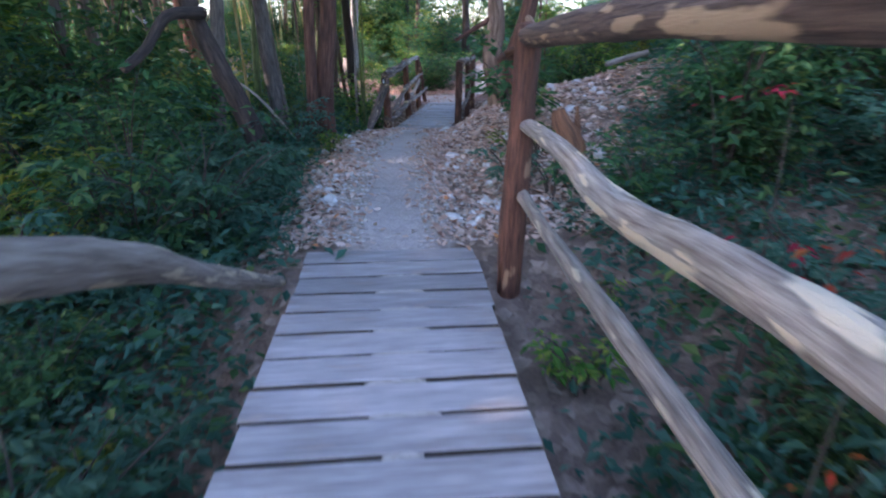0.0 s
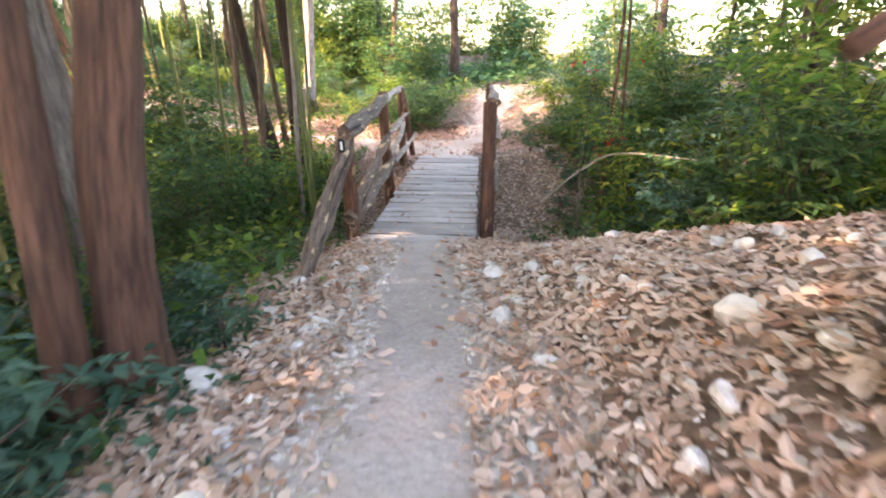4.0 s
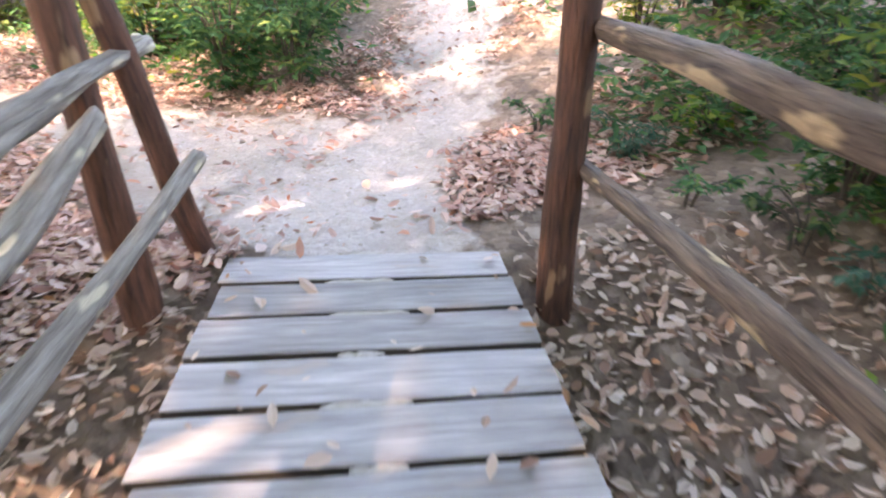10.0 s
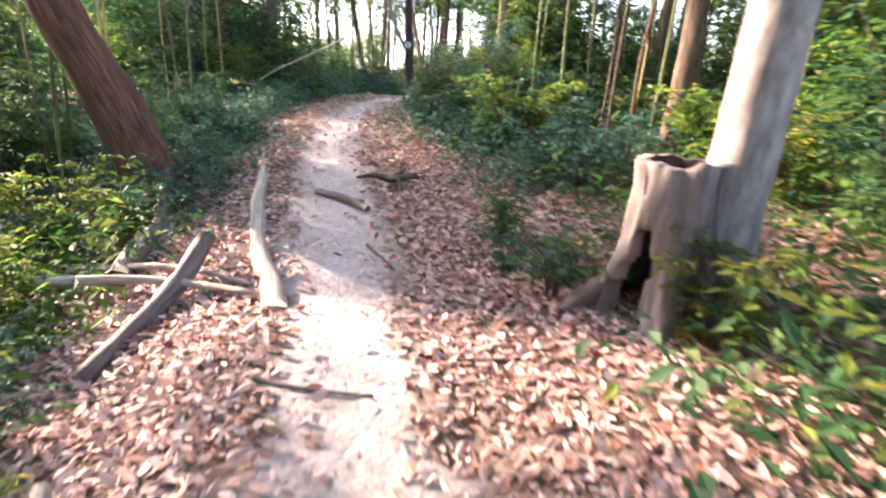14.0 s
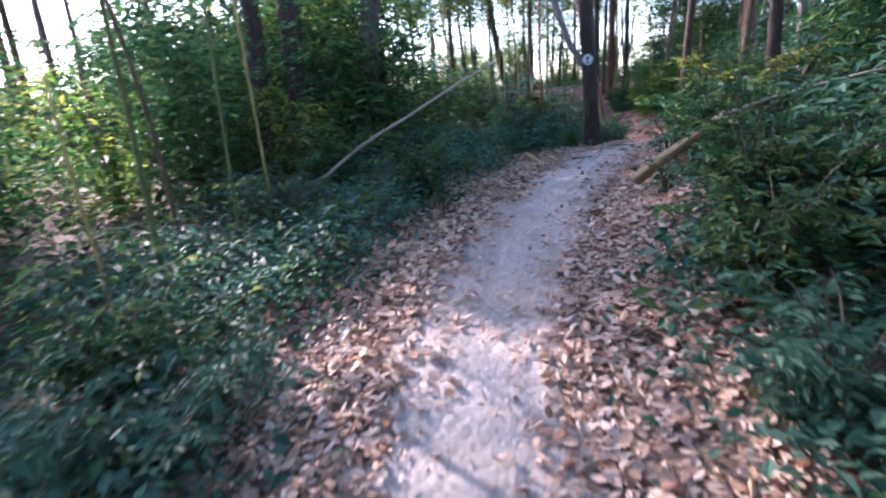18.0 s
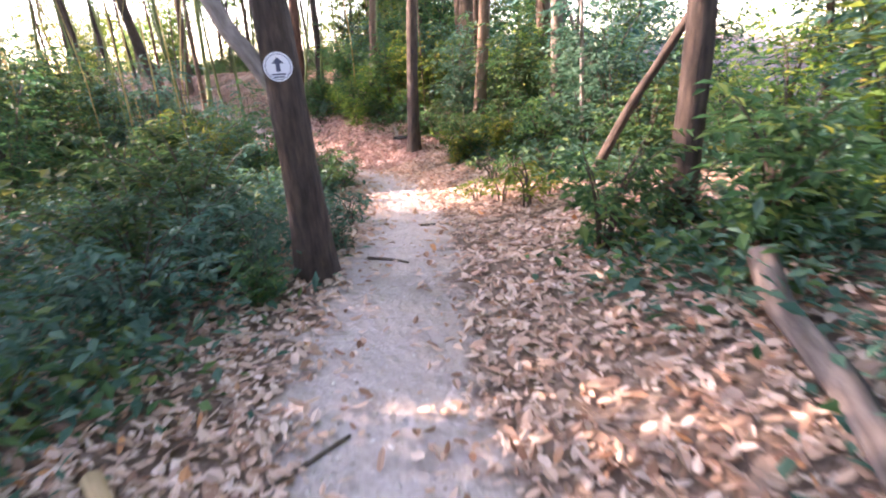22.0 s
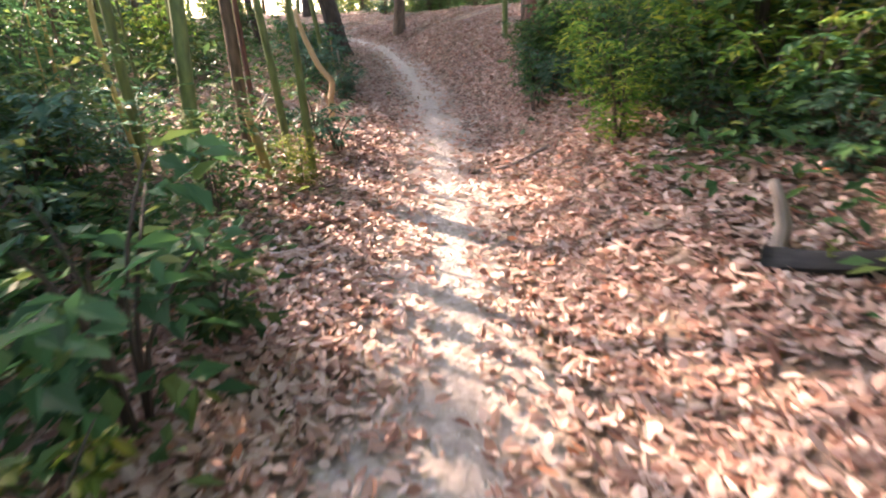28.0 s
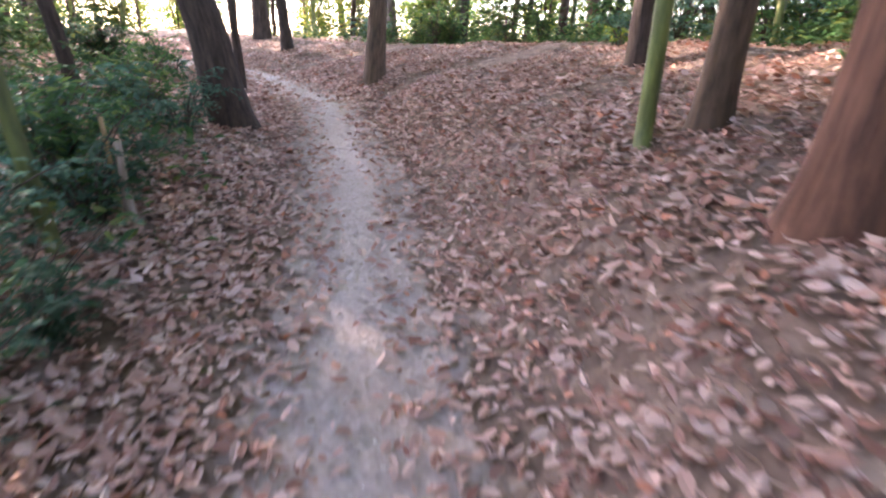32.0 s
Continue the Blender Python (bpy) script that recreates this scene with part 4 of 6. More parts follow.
def low_shrub(x, y, d, side, w, r):
    if 8.6 < w < 9.6 and side < 0 or 4.0 < w < 6.2 and side > 0 and r.uniform() < 0.6:
        return False
    blue = 15.0 < w < 20.5 and side < 0 or w < 4 and side < 0
    k = int(r.randint(3, 6)) if r.uniform() < (0.75 if blue else 0.3) else int(r.randint(0, 3))
    # some shrubs here take yellow-green leaves: sunlight put into leaf colour
    if 9 < w < 16 and r.uniform() < 0.35:
        k = 6
    lab = ("leafy green understory shrub", "blue-green glossy understory shrub", "yellow-green sunlit understory shrub")[0 if k < 3 else 1 if k < 6 else 2]
    shrub(*SHRUBS[k], x, y, r.uniform(0.6, 1.15), r.uniform(0, 360), "shrub", lab, "shrub", "understory shrubs")
    return True


def seedling(x, y, d, side, w, r):
    k = int(r.randint(0, 3))
    shrub(*SEEDLINGS[k], x, y, r.uniform(0.6, 1.3), r.uniform(0, 360), "seedling", "small green seedling among fallen leaves", "seedling", "seedlings on the forest floor")
    return True


def sapling(x, y, d, side, w, r):
    if d < 3.2:
        return False
    k = int(r.randint(0, 4))
    shrub(*SAPLINGS[k], x, y, r.uniform(0.6, 1.1), r.uniform(0, 360), "sapling", "tall leafy green sapling in the understory", "sapling", "saplings")
    return True


def wood_tree(x, y, d, side, w, r):
    if valley_side(w, side) and r.uniform() < 0.65:
        return False
    if d < 7.5:
        return False
    k = int(r.randint(0, 3))
    shrub(*WOODS[k], x, y, r.uniform(0.75, 1.25), r.uniform(0, 360), "background_tree", "many-stemmed leafy tree in the woods behind", "tree", "woods behind the trail")
    return True


scatter(292, 0.1, 2.6, 301, low_shrub)
scatter(110, -0.5, 1.4, 302, seedling)
scatter(150, 2.0, 9.0, 303, sapling)
scatter(110, 6.0, 28.0, 304, wood_tree, bounds=(-75, 35, -25, 85))


def young_tree(x, y, d, side, w, r):
    k = int(r.randint(0, 4))
    shrub(*SAPLINGS[k], x, y, r.uniform(0.45, 0.8), r.uniform(0, 360), "sapling", "leafy young tree at the edge of the woods", "sapling", "saplings")
    return True


def back_tree(x, y, d, side, w, r):
    if valley_side(w, side) and r.uniform() < 0.65:
        return False
    if d < 5.0:
        return False
    k = int(r.randint(0, 3))
    shrub(*WOODS[k], x, y, r.uniform(0.7, 1.1), r.uniform(0, 360), "background_tree", "many-stemmed leafy tree in the woods behind", "tree", "woods behind the trail")
    return True


scatter(22, 1.1, 3.0, 311, young_tree, bounds=(-14.5, -8, 26, 35))
scatter(16, 0.7, 2.8, 312, young_tree, bounds=(-26.5, -21, 40, 46))
scatter(12, 0.6, 2.6, 313, young_tree, bounds=(-20.5, -14.5, 37.5, 43))
scatter(14, 1.2, 3.5, 314, young_tree, bounds=(-33, -24, 34, 41))
scatter(34, 1.0, 5.0, 315, young_tree, bounds=(-9, -1.5, 2, 19))
scatter(26, 0.4, 5.0, 318, young_tree, bounds=(0.5, 8, 10, 26))
scatter(10, 0.6, 4.0, 319, young_tree, bounds=(1, 8, 1, 11))
scatter(16, 0.8, 3.5, 320, young_tree, bounds=(-17, -4, 16, 27))
# the next two stands are added sunward to keep sun off the trail
scatter(4, 2.6, 8.0, 323, back_tree, bounds=(-12, -4, -1, 12))
scatter(9, 3.0, 9.0, 322, back_tree, bounds=(-26, -17, 21, 29))
scatter(12, 2.6, 9.0, 324, back_tree, bounds=(-42, -28, 30, 41))
scatter(34, 4.0, 15.0, 321, back_tree, bounds=(-24, 18, -4, 46))
scatter(40, 3.5, 16.0, 316, back_tree, bounds=(-62, -24, 26, 64))


def undergrowth(name, seed, clumps, per, inner, outer, size, height, spread, mat, label, lo=0.0, hi=30.9, right=0.5):
    """Low leafy growth in uneven clumps over the forest floor away from the trail."""
    r = np.random.RandomState(seed)
    w = r.uniform(lo, hi, clumps * 3)
    i = w.astype(int)
    f = (w - i)[:, None]
    c = T[i, :2] * (1 - f) + T[i + 1, :2] * f
    d = T[i + 1, :2] - T[i, :2]
    d /= np.linalg.norm(d, axis=1)[:, None]
    side = np.where(r.uniform(size=len(w)) > right, -1.0, 1.0)
    start = np.where(side > 0, by_row(w, CLEARS[:, 1]), by_row(w, CLEARS[:, 0]))
    P = c + np.stack([d[:, 1], -d[:, 0]], 1) * (side * (start + inner + (outer - inner) * r.uniform(size=len(w)) ** 1.3))[:, None]
    dist, sd, row = to_line(P[:, 0], P[:, 1], T)
    lim = np.where(sd > 0, by_row(row, CLEARS[:, 1]), by_row(row, CLEARS[:, 0]))
    P = P[(dist > lim + inner * 0.9) & (to_line(P[:, 0], P[:, 1], SIDE_PATH)[0] > 1.0)][:clumps]
    for x, y, rad in KEEP_OUT:
        P = P[(P[:, 0] - x) ** 2 + (P[:, 1] - y) ** 2 > rad * rad]
    n = len(P) * per
    C = np.repeat(P, per, 0)
    h = np.repeat(r.uniform(0.4, 1.0, len(P)), per) * height
    off = r.normal(0, spread, (n, 2))
    Q = C + off
    z = ground_z(Q[:, 0], Q[:, 1]) + h * r.uniform(0.08, 1, n) * np.exp(-(off ** 2).sum(1) / (2.2 * spread) ** 2)
    L = size * r.uniform(0.6, 1.3, n)
    a, tilt, roll = r.uniform(0, 6.283, n), r.normal(0, 0.35, n), r.normal(0, 0.4, n)
    shape = np.array([(0.0, 0.0), (0.5, 0.24), (1.0, 0.0), (0.5, -0.24)])
    u, v = shape[:, 0][None] * L[:, None], shape[:, 1][None] * L[:, None]
    V = np.stack([Q[:, :1] + u * np.cos(a)[:, None] - v * np.sin(a)[:, None], Q[:, 1:] + u * np.sin(a)[:, None] + v * np.cos(a)[:, None],
                  z[:, None] + u * tilt[:, None] + v * roll[:, None] + np.abs(v) * 0.4], 2).reshape(-1, 3)
    F = (np.arange(n)[:, None, None] * 4 + np.array([(0, 1, 2), (0, 2, 3)])[None]).reshape(-1, 3)
    me = bpy.data.meshes.new(name)
    me.from_pydata(V.tolist(), [], F.tolist())
    me.materials.append(mat)
    tagged(new(name, me), label, "undergrowth", kind="stuff")


undergrowth("undergrowth", 701, 1500, 40, 0.0, 3.2, 0.095, 0.5, 0.24, M_LEAF_BLUE, "low blue-green leafy undergrowth by the first bridge", hi=5.5)
undergrowth("undergrowth", 705, 1500, 40, 0.0, 3.2, 0.095, 0.55, 0.24, M_LEAF_BLUE, "low blue-green leafy undergrowth beside the trail", lo=15.0, hi=23.0)
undergrowth("undergrowth", 702, 2600, 32, 0.1, 4.0, 0.11, 0.55, 0.26, M_LEAF, "low green leafy undergrowth beside the trail")
# backlit glow of the left bank put into a yellow-green leaf colour
undergrowth("undergrowth", 706, 700, 36, 0.3, 6.0, 0.12, 0.7, 0.3, M_LEAF_LIME, "sunlit yellow-green undergrowth beside the trail", lo=5.0, hi=15.5, right=0.12)
undergrowth("undergrowth", 704, 2200, 30, 2.5, 10.0, 0.2, 0.9, 0.42, M_LEAF, "knee-high green undergrowth among the trees")
undergrowth("undergrowth", 703, 800, 40, 8.0, 34.0, 0.45, 1.5, 1.0, M_LEAF, "dense green undergrowth deep in the woods")


def thin_stem(x, y, d, side, w, r):
    """A leafless green or brown pole stem, as of young bamboo and saplings."""
    h, rad = r.uniform(4, 6.5), r.uniform(0.012, 0.03)
    z = gz(x, y)
    kind = ("green", "green", "brown", "yellow")[int(r.randint(0, 4))]
    pts = [(x, y, z - 0.1), (x + r.normal(0, 0.05), y + r.normal(0, 0.05), z + h * 0.4), (x + r.normal(0, 0.4), y + r.normal(0, 0.4), z + h)]
    tagged(limb("thin_stem", pts, rad, rad * 0.5, BARK[kind], seg=6, step=0.6, rough=0.05, seed=int(w * 10)), "thin upright pole-like sapling stem", "sapling", group="thin stems")
    return True


scatter(60, 1.2, 5.0, 306, thin_stem, bounds=(-15, -5, 22, 34))
scatter(45, 1.0, 4.5, 307, thin_stem, bounds=(-31, -21, 33, 48))
scatter(22, 1.5, 5.0, 308, thin_stem, bounds=(-7, -1.5, 10, 22))
for k, (w, d) in enumerate(((22.3, 1.75), (22.8, 1.9), (23.2, 1.8), (23.6, 2.0), (22.6, 2.5), (23.4, 2.7))):
    i = int(w)
    c, u = T[i, :2] * (1 - w + i) + T[i + 1, :2] * (w - i), T[i + 1, :2] - T[i, :2]
    u = u / np.linalg.norm(u)
    shrub(*SAPLINGS[k % 4], c[0] - u[1] * d, c[1] + u[0] * d, 0.45 + 0.05 * (k % 4), k * 50.0, "sapling", "leafy green sapling at the trail's bend", "sapling", "saplings")
SPOTS = [(BROADLEAF, -21.75, 36.72, 1.15, "broad-leaved green shrub beside the trail"), (BROADLEAF, -22.2, 37.1, 0.75, "broad-leaved green shrub beside the trail"),
         (SHRUBS[3], 2.7, 14.6, 0.8, "blue-green shrub beside the bridge"), (SHRUBS[4], 3.2, 15.3, 0.9, "blue-green shrub beside the bridge"), (SHRUBS[0], 2.7, 13.7, 0.8, "leafy green shrub beside the bridge"), (SHRUBS[5], 2.35, 13.1, 0.6, "blue-green shrub beside the bridge"),
         (SHRUBS[1], 3.1, 13.2, 0.95, "leafy green shrub beside the bridge"), (SHRUBS[3], 2.3, 16.2, 0.5, "low blue-green shrub beside the bridge"), (SHRUBS[0], 3.3, 16.6, 0.9, "leafy green shrub beside the bridge"), (SHRUBS[4], 2.2, 12.3, 0.6, "blue-green shrub beside the bridge"),
         (SEEDLINGS[0], 1.75, 14.1, 1.0, "small green plant below the bridge"), (SEEDLINGS[2], 1.95, 15.5, 1.0, "small green plant below the bridge"), (SEEDLINGS[0], 2.17, 17.5, 1.0, "small green plant among fallen leaves"), (SEEDLINGS[2], 2.2, 17.15, 0.9, "small green plant among fallen leaves"),
         (SEEDLINGS[0], 1.9, 18.0, 0.8, "small green plant among fallen leaves"), (SEEDLINGS[1], 2.5, 18.7, 1.1, "small green plant among fallen leaves"), (SHRUBS[3], 2.2, 19.9, 0.42, "low blue-green shrub at the fork of the paths"), (SHRUBS[4], 1.95, 18.75, 0.36, "low blue-green shrub at the fork of the paths"),
         (SHRUBS[3], -5.18, 24.35, 0.42, "small blue-green bush among fallen leaves"), (SEEDLINGS[0], -4.62, 24.2, 1.2, "small green plant among fallen leaves"),
         (SHRUBS[3], -16.75, 31.7, 0.6, "blue-green shrub at a tree's foot"), (SHRUBS[4], -16.55, 32.5, 0.5, "blue-green shrub at a tree's foot"), (SHRUBS[0], -16.2, 31.35, 0.42, "leafy shrub at a tree's foot"),
         (SHRUBS[6], -18.3, 37.6, 0.75, "yellow-green shrub at the clearing's edge"), (SHRUBS[0], -17.4, 37.95, 0.6, "leafy shrub at the clearing's edge"),
         (SHRUBS[1], -22.4, 40.55, 0.7, "leafy green shrub beside the leafy trail"), (SHRUBS[6], -22.0, 40.9, 0.9, "yellow-green shrub beside the leafy trail"), (SHRUBS[0], -23.7, 40.9, 0.6, "dark green shrub beside the leafy trail"), (SHRUBS[4], -21.3, 40.4, 0.6, "leafy shrub beside the leafy trail"),
         (SHRUBS[4], -25.3, 41.35, 0.45, "dark green shrub at the edge of the leaf carpet"), (SHRUBS[5], -24.6, 41.25, 0.5, "dark green shrub at the edge of the leaf carpet"), (SEEDLINGS[0], -24.75, 40.85, 1.2, "low green plant on the leaf carpet"),
         (SHRUBS[0], -26.1, 41.95, 0.45, "green shrub at the edge of the leaf carpet"), (SHRUBS[1], -26.45, 42.0, 0.4, "green shrub at the edge of the leaf carpet"), (SEEDLINGS[2], -25.8, 38.6, 1.6, "low bluish plant beside the sunlit leaves"), (SEEDLINGS[2], -25.5, 38.75, 1.3, "low bluish plant beside the sunlit leaves"),
         (SHRUBS[3], -28.2, 39.8, 0.55, "low bluish shrub beside the leafy trail"), (SHRUBS[4], -28.0, 39.4, 0.6, "low bluish shrub beside the leafy trail"), (SHRUBS[3], -28.9, 40.0, 0.6, "low bluish shrub beside the leafy trail"),
         (SEEDLINGS[1], -16.35, 34.7, 1.0, "bright green plant in the clearing"), (SEEDLINGS[1], -15.55, 34.35, 1.5, "bright green plant in the clearing"), (SEEDLINGS[0], -16.7, 35.85, 1.3, "small green plant in the clearing's leaf litter"),
         (SHRUBS[0], -11.95, 29.55, 0.75, "leafy green shrub behind a fallen log"), (SHRUBS[3], -11.4, 29.6, 0.9, "leafy shrub behind a fallen log"), (SHRUBS[1], -12.6, 30.05, 0.7, "leafy green shrub behind a fallen log"), (SHRUBS[6], -12.2, 30.3, 0.95, "yellow-green shrub behind a fallen log"),
         (SHRUBS[4], -10.85, 28.75, 0.7, "blue-green shrub beside a fallen log"), (SHRUBS[0], -10.6, 28.1, 0.65, "leafy shrub beside a fallen log"), (SEEDLINGS[0], -11.65, 28.62, 1.0, "small green plant among fallen leaves"), (SEEDLINGS[2], -12.35, 29.5, 1.3, "small green plant among fallen leaves"),
         (SAPLINGS[1], -22.9, 40.3, 0.34, "yellow-green sapling beside the leafy trail"), (SAPLINGS[0], -23.5, 40.85, 0.4, "leafy sapling beside the leafy trail"), (SAPLINGS[1], -24.25, 41.2, 0.42, "yellow-green sapling beside the leafy trail"), (SAPLINGS[2], -24.95, 41.6, 0.42, "leafy sapling beside the leafy trail"),
         (SHRUBS[6], -6.9, 21.5, 0.6, "sunlit yellow-green shrub below the trail"), (SHRUBS[6], -7.9, 21.9, 0.7, "sunlit yellow-green shrub below the trail"), (SHRUBS[3], -6.2, 21.35, 0.45, "blue-green shrub below the trail"), (SHRUBS[4], -5.5, 21.25, 0.5, "blue-green shrub below the trail"),
         (SHRUBS[6], -8.6, 22.6, 0.5, "sunlit yellow-green shrub below the trail"), (SHRUBS[0], -4.9, 20.9, 0.5, "leafy green shrub below the trail"),
         (SHRUBS[6], -17.2, 40.0, 0.9, "yellow-leaved shrub at the clearing's edge"), (SEEDLINGS[1], 0.70, 5.52, 1.0, "bright green seedling on the stony bank"), (SEEDLINGS[1], 0.97, 5.39, 1.0, "bright green seedling on the stony bank"),
         (SEEDLINGS[0], 0.78, 7.25, 0.7, "bright green seedling at a tree's foot"), (SHRUBS[0], -5.6, 24.75, 0.5, "small bushy shrub among fallen leaves"), (SHRUBS[3], -4.8, 24.35, 0.36, "small bushy shrub among fallen leaves"),
         (BROADLEAF, 0.82, 6.0, 1.1, "tall broad-leaved sapling on the stony bank"), (SEEDLINGS[2], 0.62, 4.75, 1.3, "low leafy plant at the foot of the bank"), (SEEDLINGS[0], 0.95, 4.55, 1.4, "low leafy plant at the foot of the bank"),
         (SHRUBS[1], -19.9, 35.7, 0.7, "leafy shrub hiding a pale trunk's foot"), (SHRUBS[4], -20.2, 36.2, 0.6, "leafy shrub hiding a pale trunk's foot"),
         (SHRUBS[2], -18.2, 37.75, 0.85, "leafy shrub at the clearing's edge"), (SHRUBS[6], -17.6, 38.1, 0.8, "yellow-green shrub at the clearing's edge"), (SHRUBS[0], -18.6, 38.3, 0.9, "leafy shrub at the clearing's edge"),
         (SHRUBS[6], -17.0, 39.0, 0.9, "yellow-green shrub at the clearing's edge"), (SHRUBS[0], -18.0, 39.0, 1.0, "leafy shrub at the clearing's edge"), (SHRUBS[1], -16.2, 39.4, 0.9, "leafy shrub at the clearing's edge"),
         (SEEDLINGS[0], -16.4, 35.75, 1.5, "small green plant in the clearing's leaf litter"), (SEEDLINGS[2], -16.0, 36.1, 1.6, "small green plant in the clearing's leaf litter"), (SEEDLINGS[1], -15.95, 34.55, 1.1, "small green plant in the clearing's leaf litter"), (SEEDLINGS[1], -15.6, 35.05, 1.2, "small green plant in the clearing's leaf litter"),
         (SHRUBS[0], -25.95, 41.95, 0.8, "dark green shrub at the edge of the leaf carpet"), (SHRUBS[1], -25.15, 41.55, 0.8, "dark green shrub at the edge of the leaf carpet"), (SHRUBS[2], -26.9, 43.0, 0.7, "dark green shrub at the edge of the leaf carpet"),
         (SHRUBS[3], -25.9, 42.9, 0.9, "dark green shrub at the edge of the leaf carpet"), (SHRUBS[0], -24.5, 41.5, 0.8, "dark green shrub at the edge of the leaf carpet"), (SHRUBS[6], -22.6, 41.6, 0.8, "yellow-green shrub beside the leafy trail"),
         (SHRUBS[0], -0.9, 22.15, 0.85, "leafy green shrub where two paths part"), (SHRUBS[1], -0.3, 21.9, 0.75, "leafy green shrub where two paths part"), (SHRUBS[2], -1.7, 22.6, 0.9, "leafy green shrub where two paths part"),
         (SHRUBS[4], 0.1, 22.4, 0.9, "leafy green shrub where two paths part"), (SHRUBS[6], -1.1, 22.85, 0.9, "leafy green shrub where two paths part"), (SHRUBS[0], -0.5, 22.9, 1.0, "leafy green shrub where two paths part"),
         (SHRUBS[2], -14.6, 33.6, 0.5, "leafy green shrub beside the trail"), (SHRUBS[1], -14.3, 32.7, 0.8, "leafy green shrub beside the trail"), (SHRUBS[4], -13.9, 33.3, 0.7, "leafy green shrub beside the trail"), (SHRUBS[0], -12.75, 30.05, 0.45, "leafy green shrub beside the trail"),
         (SHRUBS[0], -28.3, 38.9, 0.7, "dark green shrub among dead branches"), (SHRUBS[4], -29.6, 39.6, 0.8, "dark green shrub beside the leafy trail"), (SHRUBS[1], -30.6, 39.9, 0.8, "dark green shrub beside the leafy trail"),
         (SHRUBS[0], -25.2, 41.2, 0.6, "dark green shrub at the edge of the leaf carpet"), (SHRUBS[1], -25.6, 41.5, 0.65, "dark green shrub at the edge of the leaf carpet"), (SHRUBS[4], -24.7, 41.1, 0.6, "dark green shrub at the edge of the leaf carpet"), (SHRUBS[2], -25.0, 41.8, 0.8, "dark green shrub at the edge of the leaf carpet"),
         (SHRUBS[6], -4.5, 20.6, 0.75, "sunlit yellow-green shrub below the trail"), (SHRUBS[6], -8.8, 22.0, 0.9, "sunlit yellow-green shrub below the trail"), (SHRUBS[6], -7.6, 21.3, 0.9, "sunlit yellow-green shrub below the trail"), (SHRUBS[6], -5.6, 21.0, 0.6, "sunlit yellow-green shrub below the trail"),
         (SHRUBS[0], -3.6, 20.5, 0.45, "low green shrub among fallen leaves"), (SEEDLINGS[0], -2.55, 20.0, 1.0, "small green seedling among fallen leaves"), (SEEDLINGS[1], -1.6, 1.75, 1.4, "bright fern-like plant below the bridge"),
         (BROADLEAF, -18.6, 34.4, 0.75, "broad-leaved blue-green shrub beside the trail"), (BROADLEAF, -18.2, 33.75, 0.7, "broad-leaved blue-green shrub beside the trail"), (BROADLEAF, -18.9, 34.9, 0.8, "broad-leaved blue-green shrub beside the trail"),
         (SHRUBS[0], -10.0, 27.5, 0.75, "leafy green shrub beside the trail"), (SHRUBS[3], -9.4, 27.0, 0.75, "leafy green shrub beside the trail"), (SHRUBS[1], -10.6, 28.2, 0.7, "leafy green shrub beside the trail")]
for k, (kind, x, y, size, words) in enumerate(SPOTS):
    shrub(*kind, x, y, size, k * 77.0, "shrub", words, "shrub", "understory shrubs")
for k, (kind, x, y, size, words) in enumerate(((SAPLINGS[1], -24.55, 38.1, 0.2, "thin yellow-green sapling beside the leafy trail"), (SAPLINGS[0], -24.0, 37.3, 0.36, "leafy green sapling beside the leafy trail"),
                                               (SHRUBS[4], -18.9, 34.85, 0.55, "leafy shrub hiding a trunk's foot"), (SHRUBS[0], -19.2, 35.05, 0.62, "leafy shrub hiding a trunk's foot"), (SHRUBS[1], -19.35, 35.75, 0.6, "leafy shrub hiding a trunk's foot"))):
    shrub(*kind, x, y, size, k * 63.0, "shrub", words, "shrub", "understory shrubs", shading=True)


for k, (x, y, top) in enumerate(((1.64, 2.51, 1.12), (1.33, 1.49, 0.74), (1.33, 12.72, 1.13), (-18.83, 34.14, 0.65), (-19.09, 33.93, 0.91), (-22.94, 42.1, 1.1), (-12.9, 25.6, 1.35))):
    shrub(*RED_SPRIG, x, y, (top - gz(x, y)) / 1.95, k * 60.0, "red_sprig", "thin sprig tipped with red autumn leaves", "sprig", "red autumn sprigs")


def far_trunks(x, y, d, side, w, r):
    if under_gap(x, y, 0.0, 13.0, 1.7):
        return False
    kind = ("dark", "brown", "grey", "green", "dark")[int(r.randint(0, 5))]
    tree(kind, x, y, r.normal(0, 0.06), r.normal(0, 0.06), float(r.uniform(0.05, 0.17)), "slender added forest tree standing back from the trail", seed=400 + int(r.randint(0, 900)), height=float(r.uniform(7, 11)))
    return True


scatter(80, 2.2, 12.0, 305, far_trunks, bounds=(-55, 15, -5, 60))
scatter(30, 2.5, 13.0, 317, far_trunks, bounds=(-58, -28, 30, 60))
# trees added on the sunward side, crowns out of view, to shade the trail
rc = np.random.RandomState(331)
